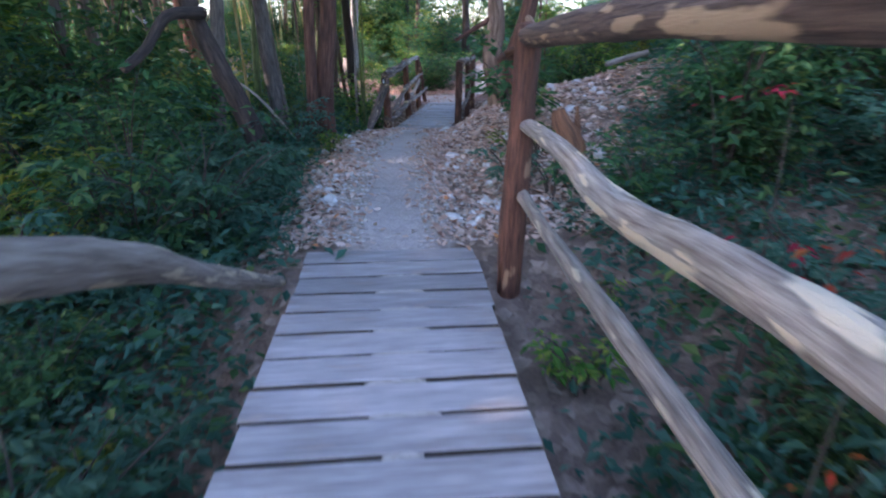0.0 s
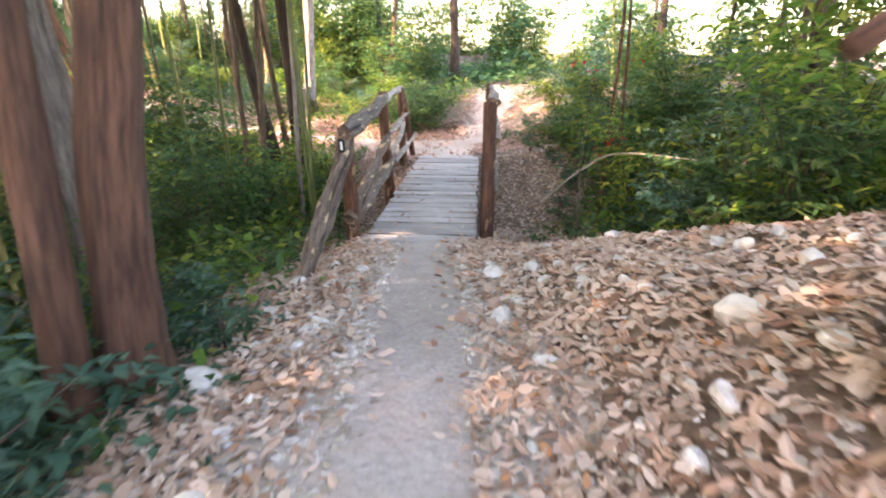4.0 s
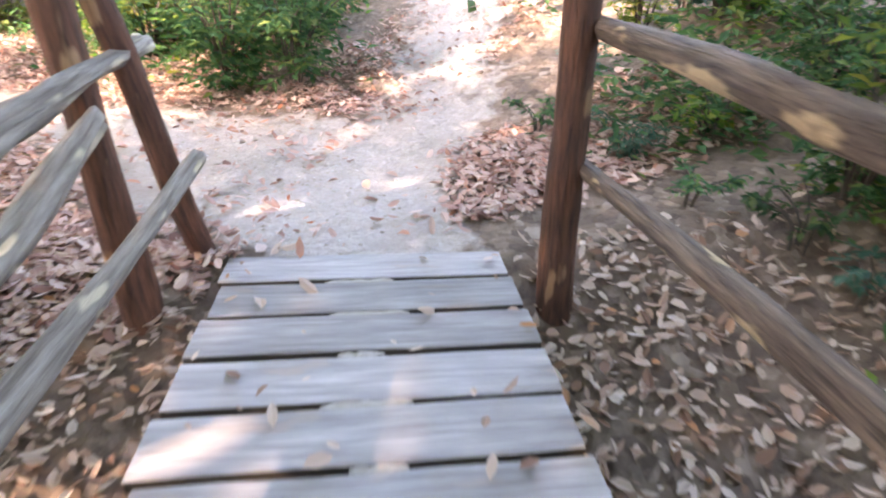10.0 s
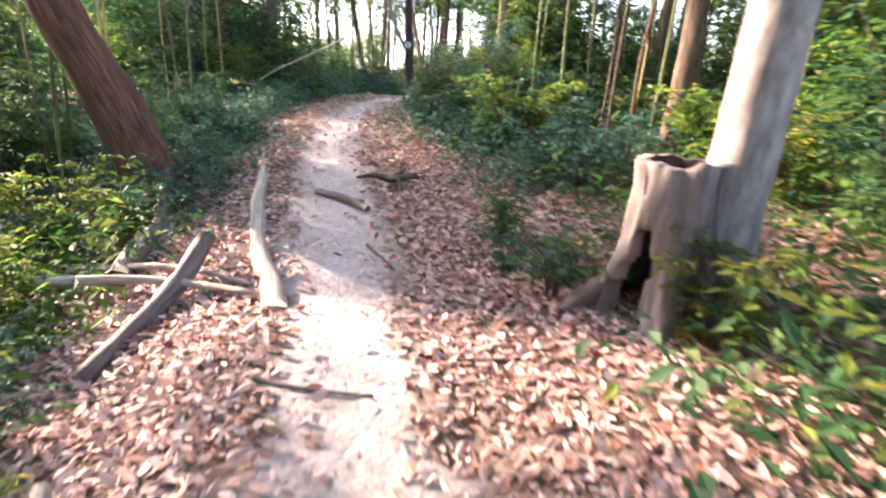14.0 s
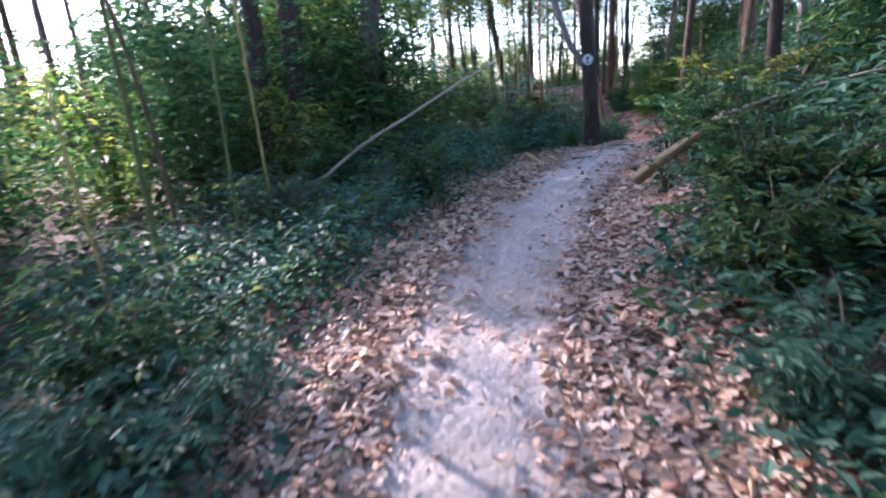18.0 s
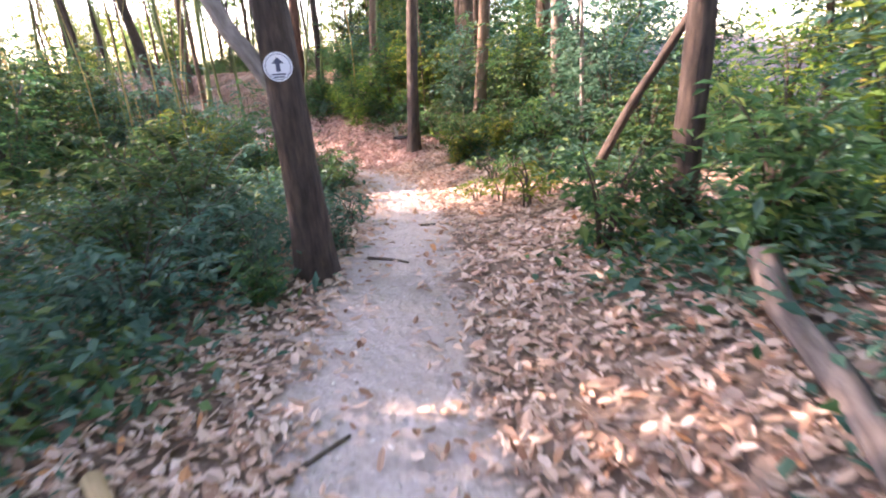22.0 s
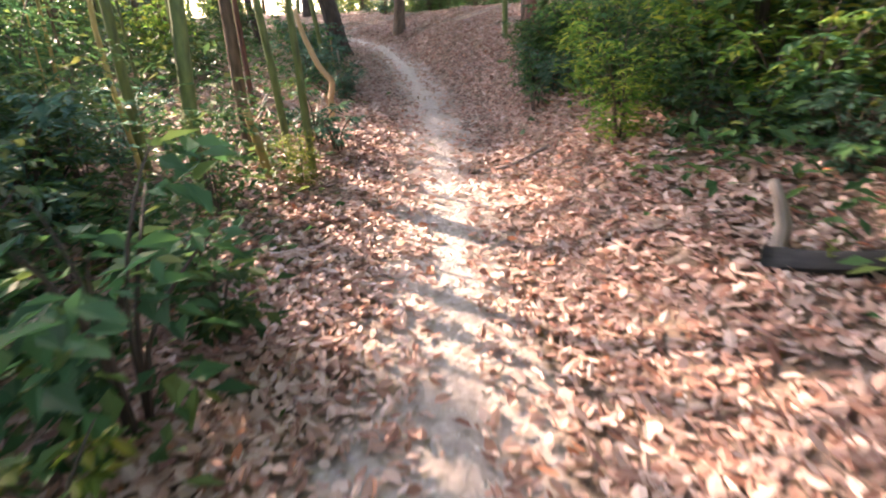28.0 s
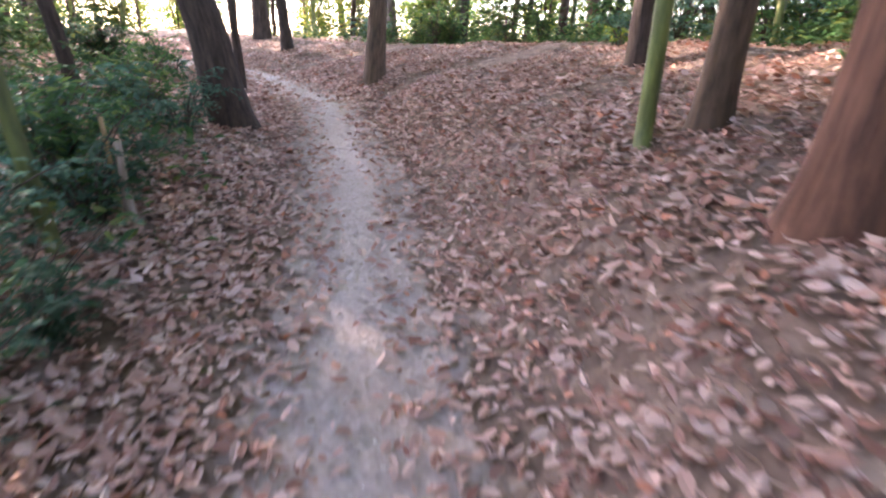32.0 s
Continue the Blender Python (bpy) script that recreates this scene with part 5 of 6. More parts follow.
for row in list(np.arange(0.6, 11.4, 0.75)) + list(np.arange(11.5, 18.7, 0.2)) + list(np.arange(20.4, 30.0, 0.2)):
    i = int(row)
    p = T[i] * (1 - row + i) + T[i + 1] * (row - i)
    h = rc.uniform(7.0, 11.0)
    away = (h - 0.9) / RISE + rc.uniform(-1.0, 1.0)
    x, y = p[0] + TO_SUN[0] * away, p[1] + TO_SUN[1] * away
    if to_line(np.array([x]), np.array([y]), T)[0][0] > 3.0 and not under_gap(x, y, h - 2.0, h + 0.6, 0.9) and not under_gap(x, y, 0.0, h, 0.2):
        tree(("dark", "brown", "grey")[int(rc.randint(0, 3))], x, y, 0.0, 0.0, float(rc.uniform(0.10, 0.16)), "slender added forest tree standing back from the trail", seed=1400 + int(row * 10), height=h, full=0.48 if row > 11 else 0.9)
# smaller crowns added where too much sun still reached the trail
for row in list(np.arange(12.2, 14.9, 0.14)) + list(np.arange(20.8, 22.7, 0.12)) + list(np.arange(24.4, 27.8, 0.12)):
    i = int(row)
    p = T[i] * (1 - row + i) + T[i + 1] * (row - i)
    h = rc.uniform(5.5, 9.0)
    away = (h - 0.9) / RISE
    x, y = p[0] + TO_SUN[0] * away + rc.uniform(-0.3, 0.3), p[1] + TO_SUN[1] * away + rc.uniform(-0.3, 0.3)
    if to_line(np.array([x]), np.array([y]), T)[0][0] > 3.0 and not under_gap(x, y, h - 1.6, h + 0.2, 0.4) and not under_gap(x, y, 0.0, h, 0.1):
        tree(("dark", "brown", "green")[int(rc.randint(0, 3))], x, y, 0.0, 0.0, float(rc.uniform(0.045, 0.07)), "slender young tree added to shade the trail", seed=2400 + int(row * 10), height=h, full=0.36)

# ---- fallen wood ----
def on_ground(points, lift):
    return [(x, y, gz(x, y) + lift + (h if h else 0)) for x, y, h in points]


def fallen(name, points, r0, r1, mat, label, category="log", seed=0, lift=None, rough=0.18):
    lift = r0 * 0.55 if lift is None else lift
    return tagged(limb(name, on_ground(points, lift), r0, r1, mat, seed=seed, rough=rough), label, category)


fallen("trail_log", [(-5.8, 22.83, -0.04), (-6.2, 22.98, 0), (-6.7, 23.12, 0.01), (-7.3, 23.36, -0.01), (-7.9, 23.6, 0.02), (-8.7, 24.0, 0), (-9.5, 24.35, -0.03)], 0.085, 0.055, M_DEAD, "pale bleached log laid along the edge of the trail", seed=501, rough=0.4, lift=0.01)
fallen("fallen_log", [(-7.2, 22.2, 0), (-7.7, 22.45, 0.06), (-8.2, 22.75, 0.03), (-9.6, 23.25, 0.1)], 0.09, 0.06, M_STUMP, "grey rotting log among leaves below the trail", seed=502, rough=0.5)
fallen("branch", [(-7.7, 21.95, 0.12), (-7.0, 22.5, 0.12), (-6.2, 22.85, 0.03)], 0.035, 0.012, M_DEAD, "pale bare branch lying across a rotting log", "branch", seed=503)
tagged(limb("fallen_log", [(-12.09, 28.72, 0.64), (-11.75, 28.85, 0.93), (-11.38, 28.98, 1.22)], 0.058, 0.036, M_FALLEN, seed=504, rough=0.12), "tan barkless fallen log propped in the shrubs", "log")
tagged(limb("pole", [(-11.42, 28.96, 1.2), (-11.1, 29.25, 1.34), (-10.6, 29.75, 1.5)], 0.018, 0.008, M_DEAD, seed=505), "thin pale dead pole leaning over the shrubs", "branch")
fallen("stake", [(-11.36, 29.04, -0.1), (-11.34, 29.05, 0.3), (-11.36, 29.06, 0.6)], 0.026, 0.014, M_ROT, "orange rotten broken sapling stub", "stake", seed=521, lift=0.0, rough=0.4)
fallen("pole", [(-16.25, 29.3, 0.03), (-15.85, 29.45, 0.05), (-15.4, 29.7, 0.02)], 0.018, 0.014, M_DEAD, "thin pale pole lying on the leaves", "branch", seed=506)
fallen("pole", [(-17.3, 29.65, 0.05), (-17.0, 30.0, 0.06), (-16.75, 30.4, 0.03)], 0.016, 0.012, M_DEAD, "thin pale pole lying in the undergrowth", "branch", seed=522)
fallen("board", [(-15.38, 29.83, 0.05), (-15.0, 29.72, 0.02), (-14.6, 29.59, 0.0)], 0.042, 0.036, M_FALLEN, "pale split board lying beside the trail", "board", seed=507)
fallen("branch", [(-14.95, 29.95, 0.04), (-14.75, 29.88, 0.03), (-14.56, 29.8, 0.0)], 0.028, 0.02, M_FALLEN, "short pale stick beside the trail", "branch", seed=508)
fallen("fallen_log", [(-13.36, 32.0, 0.16), (-13.25, 31.66, 0.06), (-13.06, 31.15, 0.02), (-12.95, 30.75, 0.0)], 0.07, 0.05, M_STUMP, "broken pale log at the edge of the shrubs", seed=509, rough=0.35)
fallen("stick", [(-16.2, 32.45, 0), (-15.98, 32.5, 0.01), (-15.8, 32.48, 0)], 0.014, 0.008, M_TWIG, "dark stick lying on the trail", "stick", seed=510)
fallen("stick", [(-14.85, 30.0, 0), (-14.75, 30.55, 0)], 0.014, 0.009, M_TWIG, "dark stick at the trail's edge", "stick", seed=511)
fallen("fallen_log", [(-17.35, 38.45, 0), (-16.6, 38.75, 0), (-15.7, 38.95, 0)], 0.045, 0.04, M_STUMP, "thin grey log lying in the clearing", seed=512)
fallen("fallen_log", [(-17.3, 38.65, 0), (-16.4, 38.95, 0), (-15.6, 39.15, 0)], 0.04, 0.03, M_STUMP, "thin grey log lying in the clearing", seed=513)
fallen("stick", [(-24.32, 39.72, 0), (-24.1, 40.02, 0.02), (-23.75, 40.28, 0.0)], 0.026, 0.014, M_STUMP, "grey-brown branch lying across the leaves", "stick", seed=514, rough=0.4)
fallen("charred_log", [(-21.05, 39.38, 0), (-20.8, 39.5, 0.03), (-20.5, 39.8, 0), (-20.0, 40.2, 0)], 0.06, 0.045, M_BLACK, "black rotten log among fallen leaves", seed=515, rough=0.5)
fallen("stake", [(-21.1, 39.55, -0.1), (-21.1, 39.57, 0.15), (-21.16, 39.52, 0.36)], 0.05, 0.022, M_DEAD, "short pale broken stake in the ground", "stake", seed=516, lift=0.0, rough=0.5)
fallen("stake", [(-4.3, 21.38, -0.05), (-4.72, 21.5, 0.22)], 0.05, 0.03, M_DEAD, "short pale broken stub beside the trail", "stake", seed=517, lift=0.0)
fallen("stake", [(-30.25, 40.28, -0.1), (-30.27, 40.26, 0.62)], 0.022, 0.012, M_FALLEN, "broken upright dead stem", "stake", seed=518, lift=0.0)
fallen("stake", [(-30.1, 40.35, -0.1), (-30.15, 40.33, 0.5)], 0.035, 0.02, M_DEAD, "broken upright dead stem", "stake", seed=519, lift=0.0)
fallen("stake", [(-26.41, 42.38, -0.1), (-26.42, 42.37, 0.5)], 0.022, 0.016, M_BLACK, "thin dark broken stem beside a tree", "stake", seed=523, lift=0.0)
fallen("stake", [(-24.7, 37.87, -0.1), (-24.77, 37.75, 0.62)], 0.045, 0.035, BARK["yellow"], "yellowed broken sapling stub", "stake", seed=520, lift=0.0)
for k, (a, b, rad) in enumerate((((-5.15, 22.38), (-4.6, 22.8), 0.014), ((-4.9, 23.2), (-4.3, 23.57), 0.016), ((-6.5, 24.0), (-5.85, 23.87), 0.015), ((-7.98, 24.36), (-7.48, 24.6), 0.03), ((-22.65, 36.6), (-21.65, 36.0), 0.016),
                                 ((-21.95, 36.7), (-21.65, 36.3), 0.022), ((-24.15, 41.9), (-24.35, 42.4), 0.022), ((-16.4, 33.55), (-16.15, 33.7), 0.012), ((-3.4, 22.5), (-2.9, 22.9), 0.012), ((-12.9, 29.2), (-12.5, 28.6), 0.012))):
    mid = ((a[0] + b[0]) / 2 + 0.03, (a[1] + b[1]) / 2 - 0.03)
    fallen("stick", [(*a, 0), (*mid, 0.01), (*b, 0)], rad, rad * 0.6, M_TWIG if k % 3 else M_STUMP, "bare stick lying on the leaf litter", "stick", seed=530 + k)
broken = tagged(empty("broken_stump", 1.19, 5.36, gz(1.19, 5.36)), "rotten orange-brown stump broken into splinters on the bank", "stump")
limb("rotten_slab", [(0.1, -0.08, -0.15), (0.06, -0.03, 0.12), (-0.02, 0.02, 0.3), (-0.05, 0.05, 0.42)], 0.17, 0.05, M_ROT, broken, seed=580, rough=0.4, step=0.035, seg=26, twist=0.5)
limb("splinter", [(-0.14, 0.06, -0.1), (-0.15, 0.07, 0.1), (-0.17, 0.1, 0.24)], 0.045, 0.012, M_ROT, broken, seed=581, rough=0.5, step=0.03, seg=14, twist=0.5)
limb("splinter", [(0.16, 0.1, -0.1), (0.17, 0.12, 0.2), (0.15, 0.15, 0.44)], 0.05, 0.012, M_ROT, broken, seed=582, rough=0.5, step=0.03, seg=14, twist=0.5)
fallen("fallen_log", [(3.3, 8.3, 0.15), (2.7, 7.95, 0.2), (2.15, 7.45, 0.12)], 0.055, 0.03, M_DEAD, "pale dead trunk lying along the bank", seed=586, lift=0.02, rough=0.25)
tagged(limb("branch", [(-15.16, 26.0, gz(-15.16, 26.0)), (-15.3, 27.1, 0.95), (-15.36, 27.94, 1.33), (-15.46, 28.82, 1.74), (-15.5, 29.4, 1.98)], 0.026, 0.014, M_DEAD, seed=587), "long thin dead branch propped in the shrubs", "branch")
fallen("branch", [(-7.1, 21.7, 0.3), (-6.7, 22.35, 0.16), (-6.05, 22.8, 0.03)], 0.04, 0.02, M_DEAD, "pale forked branch below the trail's edge", "branch", seed=588)
fallen("fallen_log", [(-6.75, 22.75, 0.28), (-6.6, 22.5, 0.12), (-6.3, 22.15, 0.02), (-5.9, 21.75, 0.0)], 0.075, 0.05, M_STUMP, "grey weathered root log below the trail's edge", seed=589, rough=0.5)
fallen("root", [(-7.25, 24.5, 0.0), (-7.6, 24.42, 0.03), (-8.0, 24.3, 0.0)], 0.045, 0.03, M_STUMP, "grey root crossing the trail", "root", seed=590)
fallen("pole", [(-24.3, 36.7, 0.02), (-23.4, 36.9, 0.05), (-22.5, 37.2, 0.04)], 0.02, 0.014, M_DEAD, "thin pale pole lying in the undergrowth", "branch", seed=591)
root_pile = tagged(empty("root_tangle", -7.85, 25.2, gz(-7.85, 25.2)), "dark tangled roots beside the trail", "roots")
for k, (dx, dy) in enumerate(((-0.35, 0.5), (-0.15, 1.15), (0.4, -0.1), (0.25, 0.35), (-0.4, -0.2))):
    limb("root", [(0, 0, 0.06), (dx * 0.5 + 0.04, dy * 0.5, 0.1), (dx, dy, gz(-7.85 + dx, 25.2 + dy) - gz(-7.85, 25.2) + 0.01)], 0.045, 0.015, M_TWIG, root_pile, seed=545 + k)
brush = tagged(empty("brush_pile", -27.35, 38.75, gz(-27.35, 38.75)), "tangle of bleached dead branches beside the trail", "branches")
rb = random.Random(61)
for k in range(16):
    a, L = rb.uniform(0, 6.28), rb.uniform(0.5, 1.1)
    x0, y0, h = rb.uniform(-0.5, 0.5), rb.uniform(-0.4, 0.4), rb.uniform(0.02, 0.45)
    ends = [(x0 - math.cos(a) * L * 0.5, y0 - math.sin(a) * L * 0.5), (x0 + rb.uniform(-0.1, 0.1), y0), (x0 + math.cos(a) * L * 0.5, y0 + math.sin(a) * L * 0.5)]
    base = gz(-27.35, 38.75)
    limb("dead_branch", [(px, py, gz(-27.35 + px, 38.75 + py) - base + 0.02 + h * q) for (px, py), q in zip(ends, (0.05, 0.8, 1.1 if k % 2 else 0.1))], 0.014 + 0.008 * (k % 3), 0.006, M_DEAD, brush, seed=600 + k, step=0.1)
snag_z = gz(-26.97, 39.15)
tagged(limb("snag", [(-26.97, 39.15, snag_z - 0.1), (-26.98, 39.17, snag_z + 0.3), (-26.94, 39.2, snag_z + 0.5), (-27.03, 39.07, snag_z + 0.72), (-27.15, 38.95, snag_z + 1.1), (-27.2, 38.9, snag_z + 1.4)], 0.045, 0.028, M_FALLEN, seed=550), "crooked tan dead sapling trunk, broken off above", "snag")
tagged(limb("bare_branch", [(0.98, 13.0, -0.35), (1.35, 12.8, 0.05), (1.72, 12.6, 0.3), (2.25, 11.7, 0.38)], 0.014, 0.006, M_DEAD, seed=551), "thin bare dead branch in the shrubs", "branch")
tagged(limb("pole", [(-3.4, 9.1, gz(-3.4, 9.1) + 1.6), (-2.9, 8.85, 0.45), (-2.2, 8.5, gz(-2.2, 8.5))], 0.02, 0.026, M_DEAD, seed=552), "thin pale pole leaning in the shrubs", "branch")


def hollow_stump():
    """A hollow broken stump, open at the top and through a rotten gap in front."""
    x, y = -4.03, 24.42
    z = gz(x, y)
    root = tagged(empty("hollow_stump", x, y, z), "hollow rotten tree stump with a dark open cavity", "stump")
    seg, rows, gap = 64, 26, math.atan2(22.2 - y, -3.6 - x)
    verts, uvs, faces = [], [], []
    for shell, mul in ((0, 1.0), (1, 0.72)):
        for i in range(rows + 1):
            h = 0.92 * i / rows
            for k in range(seg):
                a = 2 * math.pi * k / seg
                w = noise.noise(Vector((math.cos(a) * 1.6, math.sin(a) * 1.6, h * 2.0))) + 0.6 * noise.noise(Vector((math.cos(a) * 4, math.sin(a) * 4, h * 3.0)))
                rad = (0.255 + 0.13 * math.exp(-h / 0.16) + 0.06 * w) * mul
                top = 0.05 * noise.noise(Vector((math.cos(a) * 2, math.sin(a) * 2, 9))) if i == rows else 0
                verts.append((rad * math.cos(a), rad * math.sin(a), h - 0.06 + top))
                uvs.append((a * 0.3, h))
    n = (rows + 1) * seg

    def opened(i, k):
        a = (2 * math.pi * (k + 0.5) / seg - gap + math.pi) % (2 * math.pi) - math.pi
        h = (i + 0.5) / rows
        return abs(a + 0.35 + 0.09 * math.sin(9 * h)) < 0.34 * math.sqrt(max(0.0, 1 - (h / 0.62) ** 3)) + 0.03 * math.sin(23 * h)

    inner = []
    for i in range(rows):
        for k in range(seg):
            q = (i * seg + k, i * seg + (k + 1) % seg, (i + 1) * seg + (k + 1) % seg, (i + 1) * seg + k)
            if not opened(i, k):
                faces.append(q)
                inner.append(tuple(n + v for v in reversed(q)))
                for j, dk, e in ((0, 1, (q[1], q[2])), (0, -1, (q[3], q[0])), (1, 0, (q[2], q[3])), (-1, 0, (q[0], q[1]))):
                    if 0 <= i + j < rows and opened(i + j, (k + dk) % seg):
                        faces.append((e[1], e[0], e[0] + n, e[1] + n))
    faces += [(rows * seg + k, rows * seg + (k + 1) % seg, n + rows * seg + (k + 1) % seg, n + rows * seg + k) for k in range(seg)]
    mesh_object("bark_shell", verts, faces, M_STUMP, uvs, parent=root)
    # inner wall of the hollow, near-black against the bark shell
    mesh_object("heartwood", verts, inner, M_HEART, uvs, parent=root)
    for k, a in enumerate((gap + 1.2, gap - 1.1, gap + 2.4, gap + 3.6)):
        e = (0.6 * math.cos(a), 0.6 * math.sin(a))
        limb("root", [(0.25 * math.cos(a), 0.25 * math.sin(a), 0.12), (0.42 * math.cos(a), 0.42 * math.sin(a), 0.03), (*e, gz(x + e[0], y + e[1]) - z - 0.02)], 0.08, 0.03, M_STUMP, root, seed=560 + k)


hollow_stump()


# ---- trail marker and post plate ----
def disc(radius, thick, seg=40):
    bm = bmesh.new()
    bmesh.ops.create_cone(bm, cap_ends=True, segments=seg, radius1=radius, radius2=radius, depth=thick)
    bmesh.ops.bevel(bm, geom=[e for e in bm.edges if abs(e.verts[0].co.z - e.verts[1].co.z) < 1e-6], offset=thick * 0.25, segments=2, affect="EDGES")
    me = bpy.data.meshes.new("disc")
    bm.to_mesh(me)
    bm.free()
    return me


def flat_shape(points, thick):
    n = len(points)
    verts = [(x, y, 0) for x, y in points] + [(x, y, thick) for x, y in points]
    faces = [tuple(range(n))[::-1], tuple(range(n, 2 * n))] + [(k, (k + 1) % n, n + (k + 1) % n, n + k) for k in range(n)]
    return verts, faces


def trail_marker():
    facing = Vector((2.9, -2.9, -0.1)).normalized()
    spot = Vector((-16.28 - 0.06, 31.95 - 0.06, 0)) + Vector((facing.x, facing.y, 0)) * 0.145
    me = disc(0.093, 0.006)
    me.materials.append(M_WHITE)
    root = new("trail_marker", me)
    turn = facing.to_track_quat("Z", "Y").to_matrix().to_4x4()
    root.matrix_basis = Matrix.Translation((spot.x, spot.y, 1.98)) @ turn
    tagged(root, "round white trail marker with a dark arrow on a tree", "trail marker")
    ring = [(0.082 * math.cos(a), 0.082 * math.sin(a)) for a in np.linspace(0, 2 * math.pi, 32, endpoint=False)]
    arrow = [(0, 0.06), (0.042, 0.02), (0.014, 0.02), (0.014, -0.03), (-0.014, -0.03), (-0.014, 0.02), (-0.042, 0.02)]
    for name, shape in (("arrow", arrow), ("lettering_bar", [(-0.045, -0.042), (0.045, -0.042), (0.045, -0.052), (-0.045, -0.052)]), ("lettering_bar", [(-0.035, -0.06), (0.035, -0.06), (0.035, -0.068), (-0.035, -0.068)])):
        v, f = flat_shape(shape, 0.002)
        ob = mesh_object(name, v, f, M_INK, smooth=False, parent=root)
        ob.location = (0, 0, 0.0035)
    n = len(ring)
    verts = [(x, y, 0.0035) for x, y in ring] + [(x * 0.955, y * 0.955, 0.0035) for x, y in ring] + [(x, y, 0.0055) for x, y in ring] + [(x * 0.955, y * 0.955, 0.0055) for x, y in ring]
    faces = []
    for k in range(n):
        j = (k + 1) % n
        faces += [(2 * n + k, 2 * n + j, 3 * n + j, 3 * n + k), (k, j, 2 * n + j, 2 * n + k), (n + j, n + k, 3 * n + k, 3 * n + j)]
    mesh_object("border", verts, faces, M_INK, smooth=False, parent=root)


trail_marker()


def post_plate():
    """A small black plate with a white bar, fixed to the first left post of the far bridge."""
    x, y, z = far_bridge.at(-0.13, -0.80, 0.45)
    bm = bmesh.new()
    bmesh.ops.create_cube(bm, size=1)
    bmesh.ops.scale(bm, vec=(0.07, 0.02, 0.15), verts=bm.verts)
    bmesh.ops.bevel(bm, geom=bm.edges[:], offset=0.006, segments=2, affect="EDGES")
    me = bpy.data.meshes.new("post_plate")
    bm.to_mesh(me)
    bm.free()
    me.materials.append(M_BLACKPLASTIC)
    root = new("post_plate", me)
    root.matrix_basis = pose(x, y - 0.0, z, 12, 0, -7)
    tagged(root, "small black plate with a white label on the post", "plate")
    v, f = flat_shape([(-0.012, -0.045), (0.012, -0.045), (0.012, 0.045), (-0.012, 0.045)], 0.002)
    lab = mesh_object("label", v, f, M_WHITE, smooth=False, parent=root)
    lab.matrix_basis = pose(0, -0.0105, 0, 90, 0, 0)


post_plate()


# ---- stones ----
def stone_shape(r, size):
    """A blunt, uneven stone from a squashed, dented ball."""
    bm = bmesh.new()
    bmesh.ops.create_icosphere(bm, subdivisions=2, radius=size)
    sx, sy, sz = r.uniform(0.8, 1.3), r.uniform(0.6, 1.0), r.uniform(0.4, 0.65)
    off = Vector((r.uniform(0, 50), r.uniform(0, 50), 0))
    for v in bm.verts:
        c = v.co / size
        k = 1 + 0.35 * noise.noise(c * 1.2 + off) + 0.15 * noise.noise(c * 3 + off)
        q = Vector((round(c.x * 2.2) / 2.2 * 0.35 + c.x * 0.65, c.y, c.z)) * k * size
        v.co = (q.x * sx, q.y * sy, q.z * sz)
    return bm


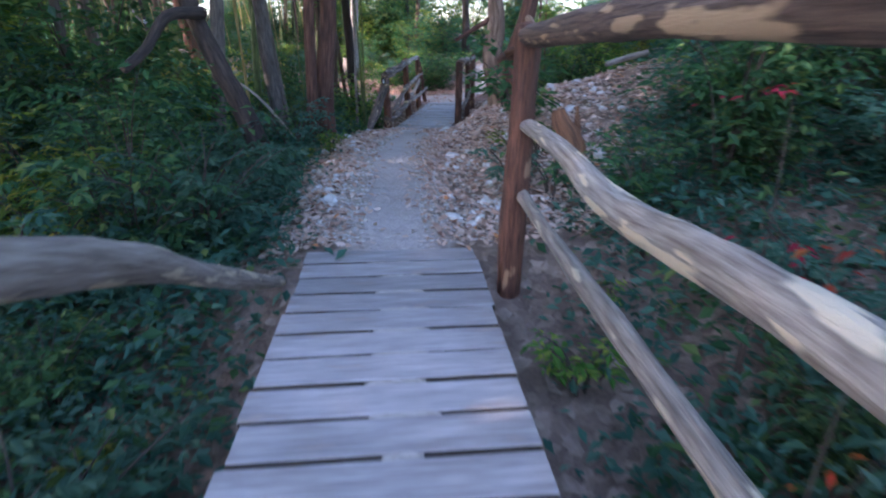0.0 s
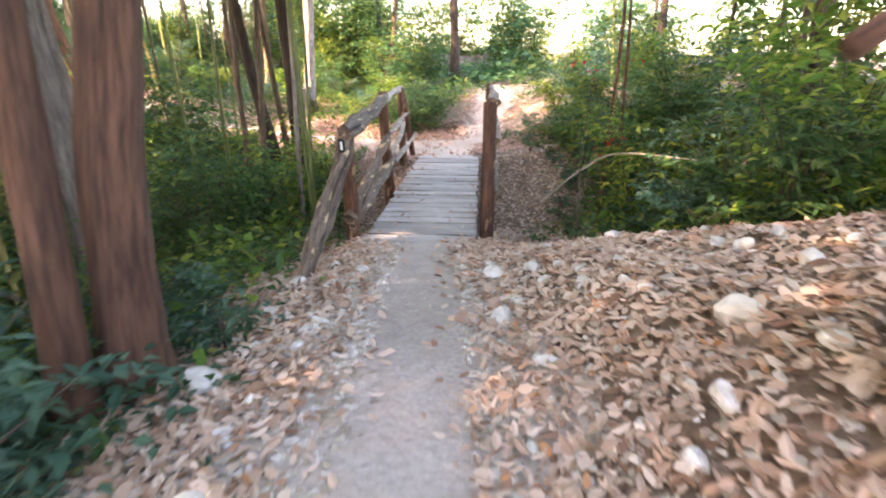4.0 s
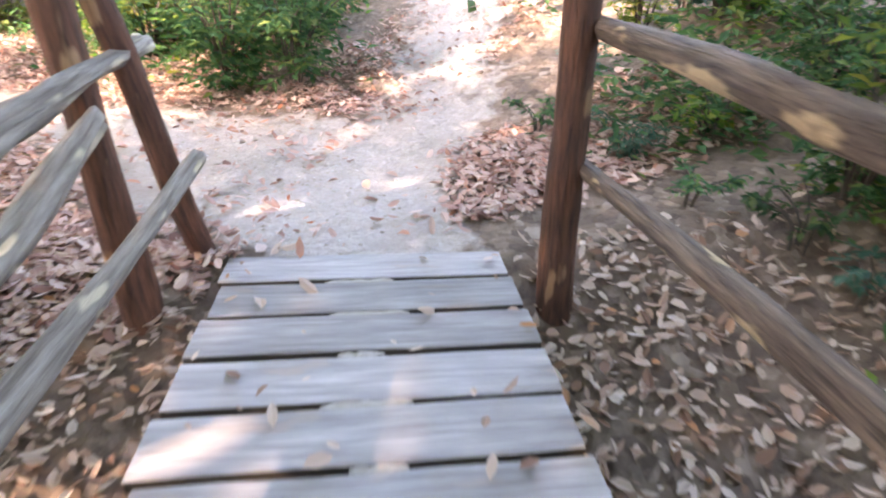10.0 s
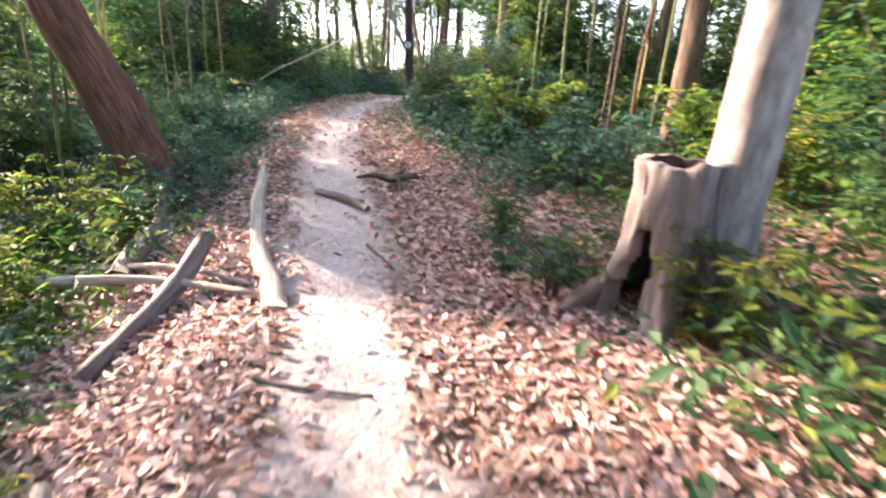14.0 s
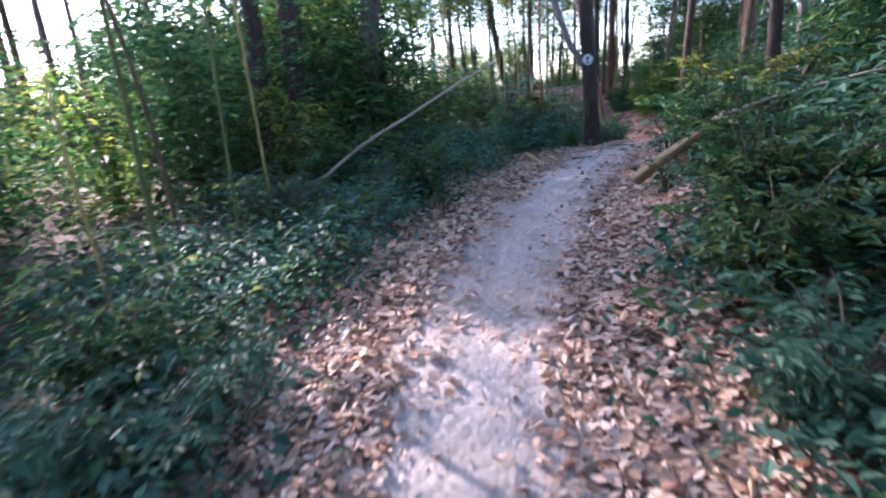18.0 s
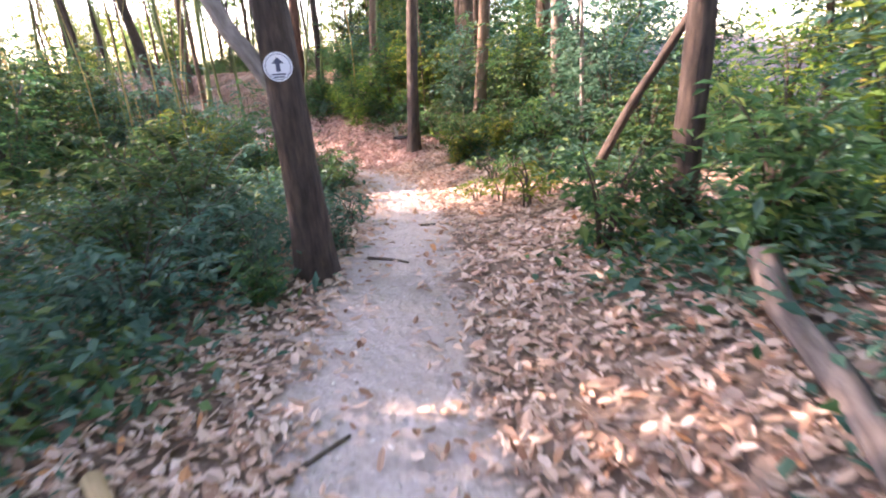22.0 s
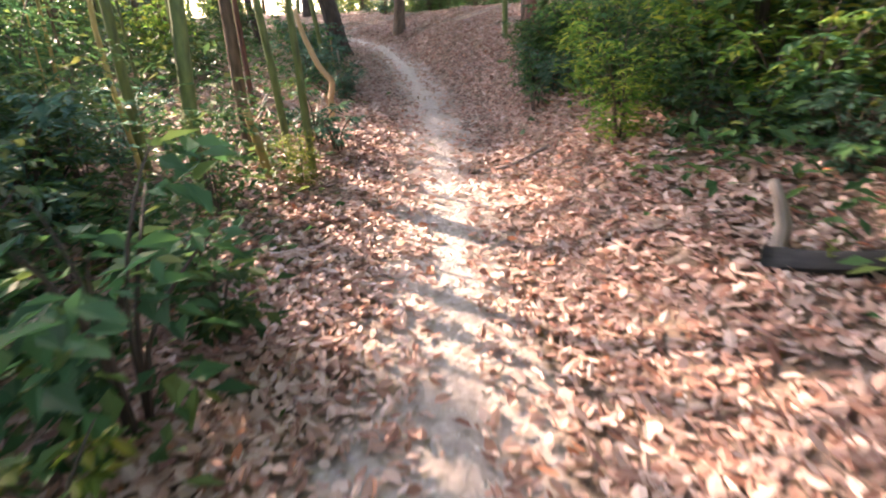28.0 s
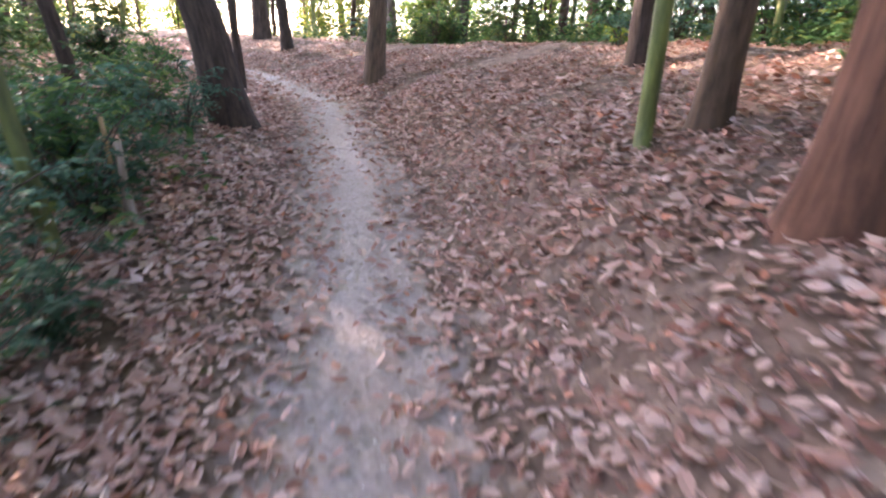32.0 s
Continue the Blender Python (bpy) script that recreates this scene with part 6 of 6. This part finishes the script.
def stones():
    r = random.Random(7)
    shapes = []
    for k in range(6):
        bm = stone_shape(r, 0.06)
        me = bpy.data.meshes.new("stone")
        bm.to_mesh(me)
        bm.free()
        me.materials.append(M_STONE)
        shapes.append(me)
    for k in range(290):
        y = r.uniform(4.3, 11.6)
        side = r.choice((-1, 1, 1))
        cx = float(np.interp(y, T[:11, 1], T[:11, 0]))
        d = r.uniform(0.45, 1.3) if side < 0 else r.uniform(0.5, 2.6)
        x = cx + side * d
        s = r.uniform(0.4, 1.15) * (1.6 if r.random() < 0.18 else 1)
        ob = new("stone", r.choice(shapes))
        ob.matrix_basis = pose(x, y, gz(x, y) + 0.012 * s, r.uniform(-20, 20), r.uniform(-20, 20), r.uniform(0, 360)) @ Matrix.Diagonal((s, s, s, 1))
        tagged(ob, "pale rounded limestone lying on the bank", "stone", group="stones on the bank")
    rs = np.random.RandomState(17)
    base = np.array([(1, 0, 0), (0.3, 0.8, 0.1), (-0.8, 0.5, 0), (-0.7, -0.6, 0.1), (0.4, -0.8, 0), (0.1, 0.1, 0.55)])
    tri = [(0, 1, 5), (1, 2, 5), (2, 3, 5), (3, 4, 5), (4, 0, 5)]
    n = 11000
    Y = rs.uniform(4.0, 12.3, n)
    side = np.where(rs.uniform(size=n) < 0.5, -1, 1)
    X = np.interp(Y, T[:11, 1], T[:11, 0]) + side * (0.22 + np.abs(rs.normal(0.25, 0.6, n))) * np.where(side > 0, 1.35, 1.0)
    Z = ground_z(X, Y)
    verts, faces = [], []
    for x, y, z in zip(X, Y, Z):
        s, a = rs.uniform(0.010, 0.038), rs.uniform(0, 6.28)
        q = base * s * rs.uniform(0.7, 1.3, 3)
        ca, sa = math.cos(a), math.sin(a)
        k = len(verts)
        verts += [(x + p[0] * ca - p[1] * sa, y + p[0] * sa + p[1] * ca, z + p[2]) for p in q]
        faces += [tuple(k + i for i in f) for f in tri]
    tagged(mesh_object("gravel", verts, faces, M_STONE, smooth=False), "scattered small pale stones along the trail", "gravel", kind="stuff")
    n = 5000
    W = rs.uniform(9.2, 30.5, n)
    i = W.astype(int)
    f = (W - i)[:, None]
    P = T[i, :2] * (1 - f) + T[i + 1, :2] * f + rs.normal(0, 0.32, (n, 2))
    Z = ground_z(P[:, 0], P[:, 1])
    verts, faces = [], []
    for (x, y), z in zip(P, Z):
        s, a = rs.uniform(0.004, 0.017), rs.uniform(0, 6.28)
        q = base * s * rs.uniform(0.7, 1.3, 3)
        ca, sa = math.cos(a), math.sin(a)
        k = len(verts)
        verts += [(x + p[0] * ca - p[1] * sa, y + p[0] * sa + p[1] * ca, z + p[2]) for p in q]
        faces += [tuple(k + i for i in t) for t in tri]
    tagged(mesh_object("gravel", verts, faces, M_STONE, smooth=False), "grit and pebbles on the trodden dirt trail", "gravel", kind="stuff")


stones()


# ---- leaf litter ----
def litter(name, seed, count, lo, hi, label):
    """Dry curled leaves over one stretch of the trail, few on the trodden middle."""
    r = np.random.RandomState(seed)
    w = r.uniform(lo, hi, count)
    i = np.minimum(w.astype(int), len(T) - 2)
    f = (w - i)[:, None]
    c = T[i, :2] * (1 - f) + T[i + 1, :2] * f
    d = T[i + 1, :2] - T[i, :2]
    d /= np.linalg.norm(d, axis=1)[:, None]
    off = np.where(r.uniform(size=count) < 0.78, np.abs(r.normal(0, 1.7, count)), r.uniform(1.0, 5.5, count)) + 0.12
    off = off * np.where(r.uniform(size=count) < 0.5, -1, 1)
    P = c + np.stack([d[:, 1], -d[:, 0]], 1) * off[:, None] + r.normal(0, 0.05, (count, 2))
    dist, _, row = to_line(P[:, 0], P[:, 1], T)
    half = 0.48 + 0.12 * wavy(P[:, 0], P[:, 1], 1.6, 4) + 0.7 * np.clip(1 - np.abs(row - 10.3) / 1.4, 0, 1) + 0.06 * (row > 23)
    d2 = to_line(P[:, 0], P[:, 1], SIDE_PATH)[0]
    keep = r.uniform(size=count) < np.clip((dist - half + 0.25) / 0.4, np.where(row > 23, 0.34, np.where(row > 16, 0.16, 0.1)), 1) * np.clip(d2 / 0.7, 0.15, 1)
    on_bridge = ((row > 0) & (row < 2.02) | (row > 6.95) & (row < 9.02)) & (dist < 0.7)
    fallen_on = on_bridge & (r.uniform(size=count) < 0.05)
    P = P[keep & ~on_bridge | fallen_on]
    Z = ground_z(P[:, 0], P[:, 1])
    for b in (near_bridge, far_bridge):
        a, c = (P - b.o) @ b.u, (P - b.o) @ b.n
        Z = np.where((a > b.start) & (a < b.end) & (np.abs(c) < 0.66), b.deck(a), Z)
    n = len(P)
    L = r.uniform(0.035, 0.095, n)
    W = L * r.uniform(0.32, 0.66, n)
    a = r.uniform(0, 2 * math.pi, n)
    tilt, roll, curl = r.normal(0, 0.28, n), r.normal(0, 0.35, n), r.uniform(-0.1, 0.3, n)
    shape = np.array([(0.0, 0.0), (0.25, 0.8), (0.65, 0.85), (1.0, 0.0), (0.65, -0.85), (0.25, -0.8)])
    u, v = shape[:, 0][None] - 0.5, shape[:, 1][None] * 0.5
    lx, ly = u * L[:, None], v * W[:, None]
    lz = curl[:, None] * L[:, None] * (4 * u * u) + np.abs(v) * W[:, None] * 0.5 + lx * tilt[:, None] + ly * roll[:, None]
    X = P[:, :1] + lx * np.cos(a)[:, None] - ly * np.sin(a)[:, None]
    Y = P[:, 1:] + lx * np.sin(a)[:, None] + ly * np.cos(a)[:, None]
    Zs = Z[:, None] + lz + (0.008 + 0.02 * r.uniform(size=n))[:, None]
    verts = np.stack([X, Y, Zs], 2).reshape(-1, 3)
    quad = np.array([(0, 3, 2, 1), (0, 5, 4, 3)])
    faces = (np.arange(n)[:, None, None] * 6 + quad[None]).reshape(-1, 4)
    me = bpy.data.meshes.new(name)
    me.from_pydata(verts.tolist(), [], faces.tolist())
    me.materials.append(M_DRY)
    tagged(new(name, me), label, "leaf litter", kind="stuff")


litter("leaf_litter", 601, 58000, 2.0, 9.0, "dry tan leaves scattered over the stony bank")
litter("leaf_litter", 602, 68000, 9.0, 16.0, "dry tan leaves covering the forest floor")
litter("leaf_litter", 603, 80000, 16.0, 23.5, "dry tan and brown leaves beside the trail")
litter("leaf_litter", 604, 120000, 23.5, 31.0, "deep carpet of dry tan leaves")

for bridge in (near_bridge, far_bridge):
    bridge.planks()
